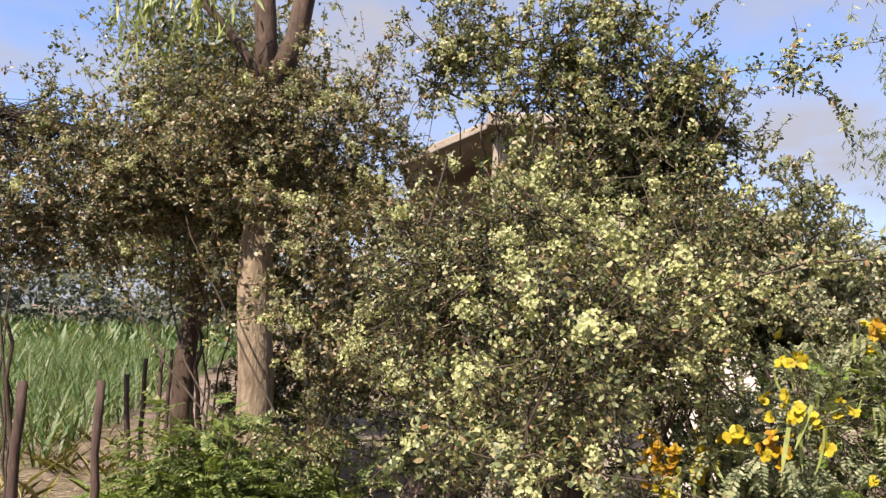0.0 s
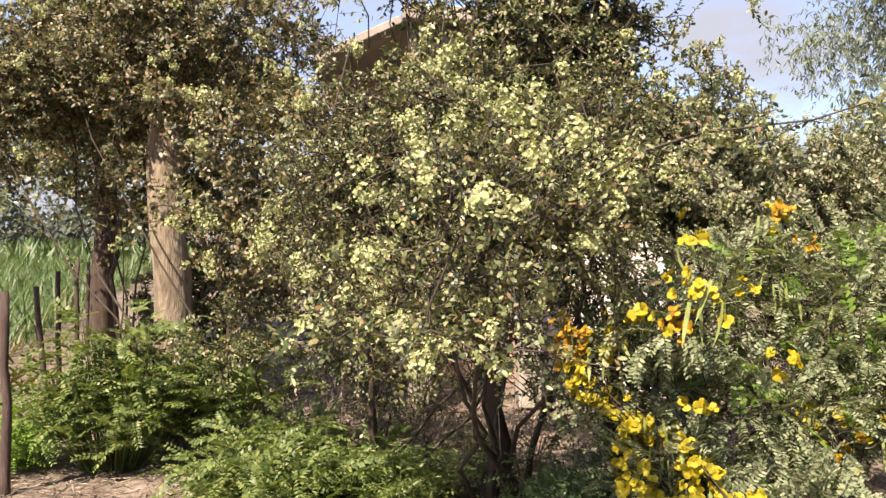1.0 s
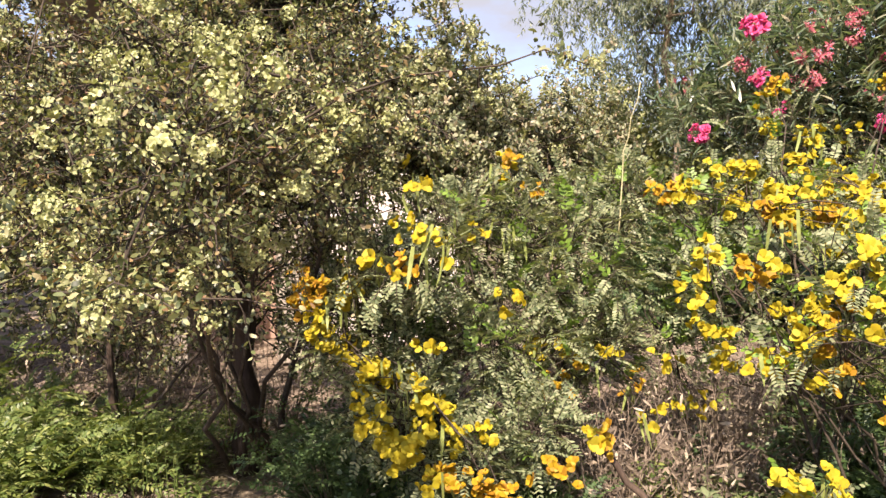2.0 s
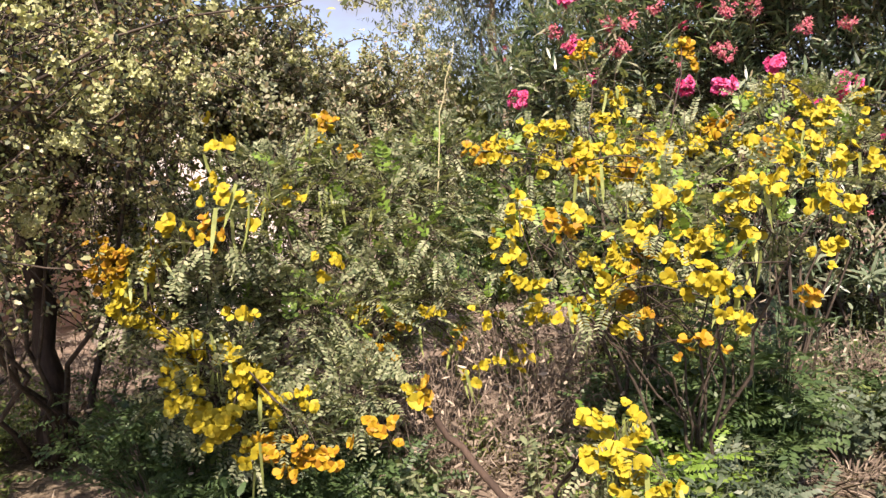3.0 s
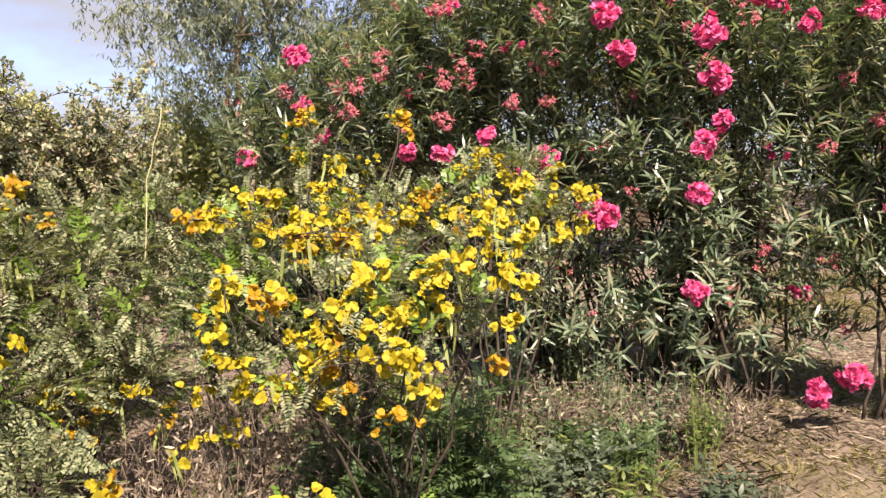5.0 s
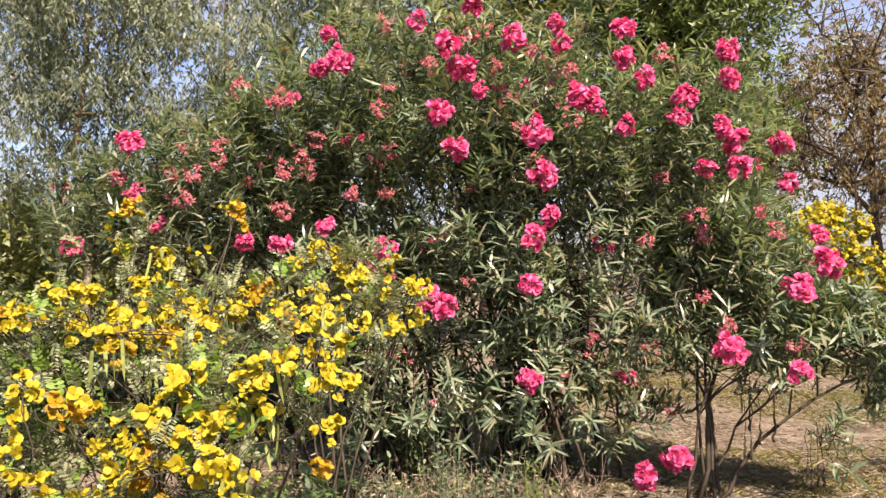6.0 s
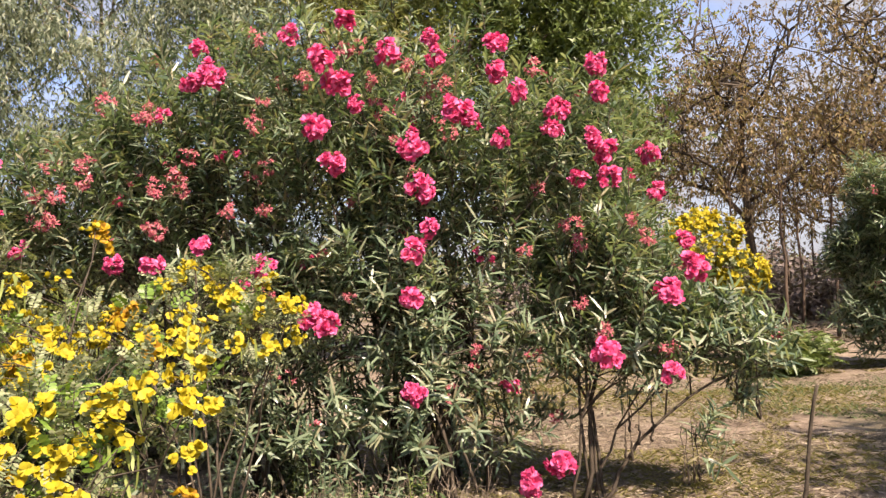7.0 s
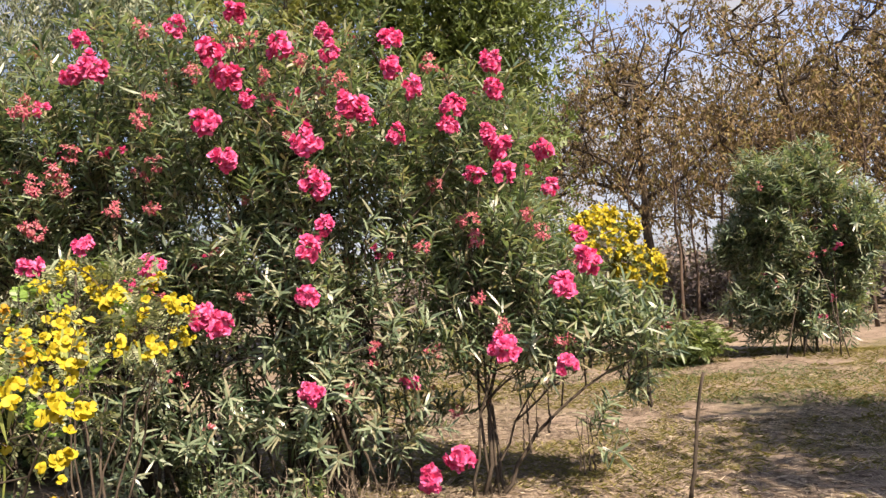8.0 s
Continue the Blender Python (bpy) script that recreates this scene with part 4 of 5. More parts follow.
senna(308, (2.6, 2.35, 0), [(3.14, 2.84, 1.30, 0.36, 0.36, 0.17), (2.76, 2.09, 1.12, 0.27, 0.27, 0.13)], 90, "senna crowded with yellow flowers on thin bare stems",
      [(3.15, 3.20, 1.81), (3.67, 3.02, 1.86), (3.06, 3.15, 1.65), (3.14, 2.97, 1.57), (3.42, 3.00, 1.60), (2.72, 2.91, 1.43), (2.89, 2.79, 1.44), (3.00, 2.70, 1.41),
       (3.38, 2.63, 1.42), (3.44, 2.56, 1.43), (3.18, 2.53, 1.35), (3.22, 2.21, 1.28), (3.30, 2.12, 1.32), (2.59, 2.51, 1.32), (2.74, 2.52, 1.34), (2.88, 2.40, 1.32),
       (2.59, 2.12, 1.25), (2.36, 2.30, 1.28), (2.52, 1.76, 1.16), (2.13, 2.07, 1.12), (2.38, 1.73, 1.04)], (), 0, 3, 10, stems=8, heads=(4, 8))
senna(305, (2.12, 1.95, 0), [(1.90, 1.67, 0.47, 0.08, 0.08, 0.10)], 60, "small senna shoot with a yellow flower bunch and pods",
      [(1.88, 1.60, 0.58), (1.84, 1.63, 0.55), (1.80, 1.67, 0.56), (1.84, 1.61, 0.50), (1.79, 1.64, 0.48), (1.85, 1.57, 0.46), (1.85, 1.43, 0.47), (1.82, 1.57, 0.46)], (), 0, 5, 6, stems=4, heads=(5, 8))
senna(309, (2.75, 3.2, 0), [(2.62, 3.0, 1.2, 0.22, 0.2, 0.2), (2.7, 3.1, 1.0, 0.2, 0.2, 0.2), (2.8, 3.45, 0.6, 0.32, 0.25, 0.4), (2.35, 3.5, 0.55, 0.3, 0.22, 0.4)], 420, "leafy senna shoots of fresh light green", (), (), 0, 2, 150, stems=6)
senna(306, (15.1, 1.2, 0), [(15.1, 1.25, 1.9, 0.7, 0.65, 0.6), (15.25, 0.7, 1.3, 0.5, 0.5, 0.5)], 420, "round senna thick with yellow flowers near the woods", (), (), 520, 0, 60, 2.3, far=True)


# ---- low feathery plants ----
def feathery_plant(seed, base, radius, height, label, material=M_FERN, n=110, leaf=0.024):
    rng = np.random.default_rng(seed)
    base = np.array(base, float)
    herb = thing("feathery_herb", base, label, "plant", "low herbs")
    green, wood = Bag(), Bag()
    a, r = rng.uniform(0, 6.28, n), np.sqrt(rng.random(n))
    tip = base + np.stack([np.cos(a) * r * radius, np.sin(a) * r * radius, height * (0.35 + 0.6 * rng.random(n)) * (1.1 - 0.5 * r * r)], 1)
    foot = base + np.stack([np.cos(a) * r * radius * 0.4, np.sin(a) * r * radius * 0.4, np.zeros(n)], 1)
    rods(wood, foot, tip, 0.004, 0.002)
    for rep in range(4):
        D = np.stack([np.cos(a + rep * 1.6), np.sin(a + rep * 1.6), rng.uniform(-0.1, 0.8, n)], 1) + rng.normal(0, 0.3, (n, 3))
        pinnate(rng, green, tip - (tip - foot) * rep * 0.13, D, 9, 0.17, leaf, leaf * 0.36, 0.3, KITE)
    part("foliage", green.mesh("herb_leaves", base), material, herb, "soft feathery leaves", None, "stuff")
    part("stem", wood.mesh("herb_stems", base), material, herb, "thin green stalks", None, "stuff")
    return herb


feathery_plant(401, (-1.42, 4.85, 0), 0.42, 0.95, "bushy feathery green herb beside the pale trunk", n=200, leaf=0.034)
feathery_plant(402, (-0.8, 5.1, 0), 0.4, 0.8, "feathery green herb on dry earth", n=130, leaf=0.032)
feathery_plant(403, (-0.35, 4.2, 0), 0.55, 0.42, "low spreading feathery green herb", n=170, leaf=0.032)
feathery_plant(404, (0.15, 4.05, 0), 0.4, 0.34, "low feathery green herb under the climber", n=90)
feathery_plant(405, (1.0, 3.4, 0), 0.35, 0.5, "feathery herb under the climber, toned dark for shade", M_SHADEHERB, 90)
feathery_plant(406, (1.15, 2.75, 0), 0.4, 0.28, "low feathery herb below the yellow senna", M_SHADEHERB, 90)
feathery_plant(407, (2.75, 2.1, 0), 0.35, 0.36, "grey-green feathery herb among dry stalks", M_GREYHERB, 13, 0.036)
feathery_plant(408, (3.15, 2.6, 0), 0.35, 0.8, "feathery green herb below the yellow senna", n=130)
feathery_plant(411, (3.15, 2.1, 0), 0.3, 0.42, "grey-green feathery herb at the edge of the straw", M_GREYHERB, 13, 0.036)
feathery_plant(412, (2.65, 1.75, 0), 0.28, 0.26, "small grey-green herb in dry straw", M_GREYHERB, 18, 0.032)
feathery_plant(413, (2.45, 1.95, 0), 0.22, 0.3, "small fresh green herb in dry straw", M_FRESH, 45, 0.03)
feathery_plant(414, (1.55, 2.65, 0), 0.3, 0.25, "low feathery herb below the leafy senna", M_SHADEHERB, 60)
feathery_plant(415, (3.75, 2.05, 0), 0.32, 0.24, "low grey-green herb among dead weeds", M_GREYHERB, 12, 0.034)
feathery_plant(416, (4.15, 2.0, 0), 0.34, 0.2, "low dark herb among dead weeds", M_SHADEHERB, 26, 0.03)
feathery_plant(417, (2.75, 2.3, 0), 0.28, 0.6, "feathery herb toned dark for the shade of the yellow senna", M_SHADEHERB, 60, 0.03)
feathery_plant(418, (2.95, 1.95, 0), 0.2, 0.75, "tall feathery green herb beside the yellow senna", M_SHADEHERB, 45, 0.034)
for k, (x, y, r, h) in enumerate([(5.0, 6.3, 0.75, 1.0), (6.1, 5.9, 0.75, 0.9), (5.6, 7.4, 0.8, 1.1), (7.0, 6.6, 0.8, 1.0), (6.8, 5.0, 0.7, 0.8)]):
    feathery_plant(420 + k, (x, y, 0), r, h, "dark leafy undergrowth behind the oleanders", M_SHADEHERB, 170, 0.045)
feathery_plant(409, (13.2, -0.1, 0), 0.55, 0.7, "leafy green bush at the clearing's edge", M_DARKTREE, 150, 0.05)
feathery_plant(410, (-1.95, 4.9, 0), 0.25, 0.4, "yellow-green feathery herb by the fence", M_FRESH, 70)


# ---- weeds and dry brush under the shrubs ----
def dry_brush(seed, base, radius, height, label, twigs=90, leaves=160):
    """Bare brown twigs fanning from the ground, with a few withered leaves."""
    rng = np.random.default_rng(seed)
    base = np.array(base, float)
    brush = thing("dry_brush", base, label, "brush", "dry brush")
    wood, dead = Bag(), Bag()
    for k in range(twigs):
        a, r = rng.uniform(0, 6.28), radius * math.sqrt(rng.random())
        foot = base + np.array([math.cos(a), math.sin(a), 0]) * r * 0.35 - (0, 0, 0.03)
        tip = base + np.array([math.cos(a) * r, math.sin(a) * r, height * rng.uniform(0.35, 1.0)]) + rng.normal(0, 0.04, 3)
        pts = arc(rng, foot, tip, 0.04, 0.015, 5)
        tube(wood, pts, rng.uniform(0.002, 0.0045), 0.0012, 4)
        for j in range(3):
            c = pts[int(rng.integers(2, 5))]
            tube(wood, arc(rng, c, c + rng.normal(0, 0.06, 3) + (0, 0, 0.05), 0, 0.006, 3), 0.0015, 0.0008, 3)
    P = base + rng.normal(0, 1, (leaves, 3)) * (radius * 0.5, radius * 0.5, height * 0.25) + (0, 0, height * 0.45)
    P[:, 2] = np.maximum(P[:, 2], 0.01)
    leaf_set(dead, P, cloud_dirs(rng, leaves), cloud_dirs(rng, leaves), rng.uniform(0.02, 0.06, leaves), rng.uniform(0.006, 0.014, leaves), 0.3, LANCE)
    part("twig", wood.mesh("brush_twigs", base), M_TWIG, brush, "thin bare brown twigs", None, "stuff")
    part("withered_leaf", dead.mesh("brush_leaves", base), M_STRAW, brush, "pale withered leaves", None, "stuff")
    return brush


def leafy_weed(seed, base, radius, height, label, material, stems=14, leaf=0.05):
    """A clump of upright weed stems with pointed leaves."""
    rng = np.random.default_rng(seed)
    base = np.array(base, float)
    weed = thing("weed", base, label, "weed", "low weeds")
    green, wood = Bag(), Bag()
    a, r = rng.uniform(0, 6.28, stems), np.sqrt(rng.random(stems)) * radius
    foot = base + np.stack([np.cos(a) * r * 0.6, np.sin(a) * r * 0.6, np.full(stems, -0.02)], 1)
    tip = base + np.stack([np.cos(a) * r, np.sin(a) * r, height * rng.uniform(0.5, 1.1, stems)], 1)
    rods(wood, foot, tip, 0.003, 0.0015)
    sprigs(rng, green, foot + (tip - foot) * 0.2, tip - foot, 11, np.linalg.norm(tip - foot, axis=1) * 0.85, leaf, leaf * 0.36, 0.95, LANCE, 0.25, 0.6, 0.1)
    part("foliage", green.mesh("weed_leaves", base), material, weed, "", None, "stuff")
    part("stem", wood.mesh("weed_stems", base), material, weed, "", None, "stuff")
    return weed


for k, (x, y, r, h) in enumerate([(2.2, 3.0, 0.35, 0.55), (2.55, 2.85, 0.35, 0.6), (1.95, 2.75, 0.3, 0.4), (2.9, 2.75, 0.35, 0.6), (2.35, 2.55, 0.3, 0.4), (2.75, 2.35, 0.3, 0.45), (3.5, 3.1, 0.4, 0.5),
                                  (1.5, 3.3, 0.35, 0.45), (0.3, 4.8, 0.45, 0.5), (-0.3, 5.0, 0.4, 0.45), (0.95, 4.7, 0.4, 0.45), (3.9, 2.6, 0.3, 0.3), (4.6, 2.6, 0.35, 0.3), (1.75, 3.6, 0.4, 0.5), (3.1, 3.5, 0.4, 0.5), (4.3, 2.4, 0.35, 0.32), (4.7, 2.1, 0.35, 0.34), (5.0, 1.75, 0.35, 0.3), (4.2, 2.9, 0.35, 0.4)]):
    dry_brush(450 + k, (x, y, 0), r, h, "dry brown brush with withered leaves under the shrubs", 38, 420)
weed_rng = np.random.default_rng(470)
for k, (x0, x1, y0, y1, n, h, material, words) in enumerate([(0.8, 1.9, 2.2, 3.0, 13, 0.26, M_SHADEHERB, "dark green leafy weed below the yellow senna"), (1.9, 3.2, 1.75, 2.4, 15, 0.22, M_GREYHERB, "grey-green leafy weed in dry straw"),
                                                             (2.1, 3.0, 2.4, 3.2, 10, 0.24, M_SHADEHERB, "dark leafy weed in the shade of the shrubs"), (3.1, 4.8, 1.9, 2.9, 14, 0.2, M_GREYHERB, "low grey-green weed among dead leaves"),
                                                             (-0.6, 0.9, 3.5, 4.6, 12, 0.28, M_FERN, "low bright-green weed under the climber"), (2.0, 2.6, 1.7, 2.1, 4, 0.2, M_FRESH, "fresh light-green weed in dry straw"),
                                                             (4.9, 6.6, 2.0, 3.6, 9, 0.22, M_SHADEHERB, "dark weed among oleander stems"),
                                                             (2.5, 4.4, 0.9, 1.9, 13, 0.15, M_GREYHERB, "grey-green weed straggling over the straw"),
                                                             (3.7, 5.3, 1.6, 2.9, 22, 0.24, M_SHADEHERB, "dark straggling weed in front of the oleanders"), (4.2, 5.4, 1.5, 3.1, 18, 0.42, M_OLEANDER, "young oleander shoots at the foot of the shrubs")]):
    for j in range(n):
        x, y = weed_rng.uniform(x0, x1), weed_rng.uniform(y0, y1)
        if 1.1 < x < 2.1 and y < 2.35:      # a leaning stick stands clear here
            continue
        leafy_weed(480 + 20 * k + j, (x, y, 0), weed_rng.uniform(0.08, 0.18), h * weed_rng.uniform(0.6, 1.3), words, material if j % 3 else (M_SENNA, M_FERN)[j % 2], int(weed_rng.integers(7, 15)), 0.05 * weed_rng.uniform(0.7, 1.3))


# ---- trees ----
def tree(seed, base, height, radius, label, category, crown, leaf_mat, bark_mat, limbs=7, spread=0.4, fork=0.35, leaf=(0.14, 0.024), n_sprigs=1500, count=6, hang=0.0,
         lean=(0.0, 0.0), clump=0.45, twigs=2, trunk_top=0.9, up=0.5, sub=6, wood=1.0):
    rng = np.random.default_rng(seed)
    base = np.array(base, float)
    whole = thing("tree", base, label, category, "trees")
    top = base + np.array([lean[0], lean[1], 1.0]) * height * trunk_top
    stem = arc(rng, base - (0, 0, 0.05), top, 0, 0.010 * height, 9)
    bag = Bag()
    tube(bag, stem, radius, radius * 0.25, 10, 0.05, rng)
    part("trunk", bag.mesh("trunk", base), bark_mat, whole)
    tips, fine = [], Bag()
    for k in range(limbs):
        s = fork + (0.95 - fork) * (k + rng.random() * 0.6) / limbs
        a = np.array([np.interp(s, np.linspace(0, 1, 9), stem[:, i]) for i in range(3)])
        turn = 2.4 * k + rng.normal(0, 0.4)
        reach = height * spread * (1.15 - 0.7 * s) * rng.uniform(0.75, 1.2)
        e = a + np.array([math.cos(turn) * reach, math.sin(turn) * reach, height * rng.uniform(0.12, 0.3)])
        pts = arc(rng, a, e, -0.04 * height * (1 - s), 0.012 * height, 7)
        lb = Bag()
        tube(lb, pts, radius * (0.62 - 0.35 * s), radius * 0.1, 7, 0.04, rng)
        for j in range(sub):
            i = int(rng.integers(2, 7))
            q = pts[i] + rng.normal(0, 1, 3) * height * 0.10 + (0, 0, height * 0.05)
            pt2 = arc(rng, pts[i], q, 0, 0.01 * height, 5)
            tube(lb, pt2, radius * 0.14 * wood, radius * 0.04 * wood, 5)
            tips.append(q)
            for h in range(twigs):
                c = pt2[int(rng.integers(1, 5))]
                z = c + rng.normal(0, 1, 3) * height * 0.055 + (0, 0, height * 0.02)
                tube(fine, arc(rng, c, z, 0, 0.005 * height, 4), radius * 0.05 * wood, radius * 0.02 * wood, 3)
                tips.append(z)
        part("limb", lb.mesh("limb", base), bark_mat, whole)
    if fine.v:
        part("twig", fine.mesh("twig", base), bark_mat, whole, "", None, "stuff")
    tips = np.array(tips)
    c = tips[rng.integers(len(tips), size=n_sprigs)] + rng.normal(0, clump, (n_sprigs, 3)) * (1, 1, 0.8)
    D = rng.normal(0, 0.6, c.shape) + (0, 0, 0.3 - hang)
    cb = Bag()
    ends = sprigs(rng, cb, c, D, count, 0.3, leaf[0], leaf[1], 0.9, KITE, 0.15, up, 0.0, 0.05, hang)
    rods(cb, c, ends, 0.004, 0.002)
    part("crown", cb.mesh("crown", base), leaf_mat, whole, crown, None, "stuff")
    return whole


# pale forked trunk behind the climber, and a dark shaded tree by the field
def forked_tree(base):
    rng = np.random.default_rng(501)
    base = np.array(base, float)
    whole = thing("tree", base, "pale-barked tree with a forked trunk and drooping leaves", "tree", "trees")
    fork = base + (0.0, -0.05, 2.98)
    bag = Bag()
    tube(bag, arc(rng, base - (0, 0, 0.05), fork, 0, 0.02, 9), 0.125, 0.10, 12, 0.06, rng)
    part("trunk", bag.mesh("trunk", base), M_BARK_PALE, whole, "pale flaking bark")
    leaves_ = Bag()
    for k, (end, r) in enumerate((((-0.2, 0.1, 6.4), 0.085), ((0.95, 0.0, 6.2), 0.085), ((-1.1, -0.3, 4.6), 0.035))):
        lb = Bag()
        tip = base + end
        pts = arc(rng, fork - (0, 0, 0.1), tip, 0.0, 0.03, 8)
        tube(lb, pts, r, r * 0.4, 9, 0.05, rng)
        part("limb", lb.mesh("limb", base), M_BARK_DARK, whole, "reddish-brown bark")
        n = 60
        c = tip + rng.normal(0, 1, (n, 3)) * (0.4, 0.4, 0.3)
        sprigs(rng, leaves_, c, rng.normal(0, 0.4, (n, 3)) + (0, 0, -1), 7, 0.4, 0.17, 0.018, 0.5, LANCE, 0.1, 0.3, 0.0, 0.05, 1.0)
    c = base + np.array((-0.62, -0.5, 3.62)) + rng.normal(0, 1, (28, 3)) * (0.2, 0.2, 0.14)
    ends = sprigs(rng, leaves_, c, rng.normal(0, 0.35, (28, 3)) + (0, 0, -1), 8, 0.4, 0.16, 0.018, 0.5, LANCE, 0.1, 0.3, 0.0, 0.05, 1.0)
    rods(leaves_, c, ends, 0.003, 0.0015)
    part("crown", leaves_.mesh("crown", base), M_POD, whole, "thin drooping light-green leaves", None, "stuff")


forked_tree((-1.27, 5.5, 0))
tree(502, (-2.75, 8.9, 0), 4.3, 0.14, "dark tree shading the edge of the field", "tree", "dense dark leaves", M_CLIMBER, M_BARK_DARK, 9, 0.26, 0.30, (0.06, 0.03), 4600, 6, 0.1, clump=0.36)
# eucalypts
tree(511, (9.5, 12.7, 0), 10.5, 0.075, "slender eucalypt with sparse hanging grey-green leaves", "eucalypt", "sparse hanging grey-green leaves", M_EUCALYPT, M_BARK_PALE, 11, 0.125, 0.22,
     (0.13, 0.026), 9000, 6, 1.0, clump=0.34, twigs=2, sub=6)
tree(512, (12.0, 11.6, 0), 11.0, 0.07, "slender eucalypt with sparse hanging grey-green leaves", "eucalypt", "sparse hanging grey-green leaves", M_EUCALYPT, M_BARK_PALE, 11, 0.19, 0.2,
     (0.13, 0.026), 5600, 6, 1.0, clump=0.32, twigs=1, sub=4)
tree(513, (12.6, 9.6, 0), 9.5, 0.065, "slender eucalypt with sparse hanging grey-green leaves", "eucalypt", "sparse hanging grey-green leaves", M_EUCALYPT, M_BARK_PALE, 10, 0.2, 0.25,
     (0.13, 0.026), 5600, 6, 1.0, clump=0.32, twigs=1, sub=4)
# broad green trees behind the oleanders
tree(521, (14.6, 7.4, 0), 8.5, 0.2, "broad tree with fine olive-green leaves", "tree", "fine olive-green foliage", M_OLIVE, M_BARK_DARK, 9, 0.32, 0.3, (0.17, 0.03), 7000, 7, 0.3, clump=0.5)
tree(522, (16.6, 4.3, 0), 9.0, 0.22, "broad dense dark-green tree", "tree", "dense dark-green foliage", M_DARKTREE, M_BARK_DARK, 10, 0.3, 0.3, (0.17, 0.04), 8000, 7, 0.2, clump=0.5)
# dry brown trees of the wood
dry = tree(531, (23.5, 0.9, 0), 7.6, 0.16, "dry brown tree with bare crooked limbs and withered leaves", "tree", "withered brown leaves", M_DRYLEAF, M_STEM, 10, 0.5, 0.34,
           (0.11, 0.04), 1700, 6, 0.8, clump=0.30, twigs=4, sub=9, wood=1.8)
dry_2 = tree(532, (21.5, -2.6, 0), 7.2, 0.13, "dry brown tree with bare crooked limbs and withered leaves", "tree", "withered brown leaves", M_DRYLEAF, M_STEM, 9, 0.5, 0.36,
             (0.11, 0.04), 1500, 6, 0.8, clump=0.30, twigs=4, sub=9, wood=1.8)
for k, (x, y, turn) in enumerate([(26.5, 4.8, 1.0), (28.0, -2.4, 2.2), (26.0, -6.2, 4.1), (33.0, 6.0, 0.4), (34.0, -5.0, 5.0), (23.0, -6.5, 2.5)]):
    copy_thing((dry, dry_2)[k % 2], pose(x, y, 0, 0, 0, math.degrees(turn)))
sapling = tree(533, (19.0, 0.1, 0), 5.2, 0.045, "thin dry sapling with few withered leaves", "tree", "few withered leaves", M_DRYLEAF, M_BARK_DARK, 5, 0.22, 0.5,
               (0.14, 0.04), 130, 5, 0.8, clump=0.4, twigs=3, sub=4)
for k, (x, y) in enumerate([(20.2, -0.9), (22.6, -0.2), (24.5, -1.9), (19.6, -2.4), (25.0, 1.0), (28.0, -3.2), (23.2, -3.6), (27.5, 0.2), (30.5, -0.6), (20.8, 1.2), (18.6, -3.6), (26.4, -3.9)]):
    copy_thing(sapling, pose(x, y, 0, 0, 0, 57 * k))
# the tree beside the clearing, whose shade falls across it
tree(541, (5.1, -6.6, 0), 5.6, 0.16, "broad tree beside the clearing", "tree", "green leaves", M_DARKTREE, M_BARK_DARK, 9, 0.26, 0.72, (0.12, 0.06), 5000, 6, 0.1, clump=0.5)


# ---- far woods ----
def far_woods(seed, name, rings, leaf, n, label, material):
    rng, bag = np.random.default_rng(seed), Bag()
    for a0, a1, dist, tall in rings:
        a = np.radians(rng.uniform(a0, a1, n))
        d = dist * rng.uniform(0.92, 1.15, n)
        top = tall * (0.65 + 0.2 * np.sin(a * 23) + 0.15 * np.sin(a * 57 + 1))
        z = top * rng.random(n) ** 0.7
        P = np.stack([np.sin(a) * d, np.cos(a) * d, z], 1)
        sprigs(rng, bag, P, cloud_dirs(rng, n) + (0, 0, 0.3), 5, 0.9, leaf, leaf * 0.5, 0.9, KITE)
    ob = new(name, bag.mesh(name))
    ob.data.materials.append(material)
    return tagged(ob, label, "woods", "", "stuff")


far_woods(601, "far_woods", [(-75, 20, 46, 4.2), (20, 60, 40, 4.5)], 0.4, 5000, "hazy grey-green woods beyond the field", M_HAZEWOOD)
far_woods(603, "far_thicket", [(70, 112, 36, 3.6), (70, 112, 28, 1.6)], 0.22, 5000, "leafless brown thicket at the back of the wood, tinted mauve for haze", M_THICKET)
far_woods(602, "far_scrub", [(24, 58, 18, 3.7), (58, 110, 48, 4.0)], 0.16, 6000, "olive scrub between the trees", M_OLIVE)


# ---- building behind the climber ----
def box(bag, lo, hi, bevel=0.0):
    bm = bmesh.new()
    bmesh.ops.create_cube(bm, size=1.0)
    for v in bm.verts:
        v.co = Vector([lo[i] + (hi[i] - lo[i]) * (v.co[i] + 0.5) for i in range(3)])
    if bevel:
        bmesh.ops.bevel(bm, geom=bm.edges[:], offset=bevel, segments=2, affect="EDGES", profile=0.5)
    bmesh.ops.triangulate(bm, faces=bm.faces[:])
    bm.verts.index_update()
    bag.add([v.co[:] for v in bm.verts], [[v.index for v in f.verts] for f in bm.faces])
    bm.free()
    return bag


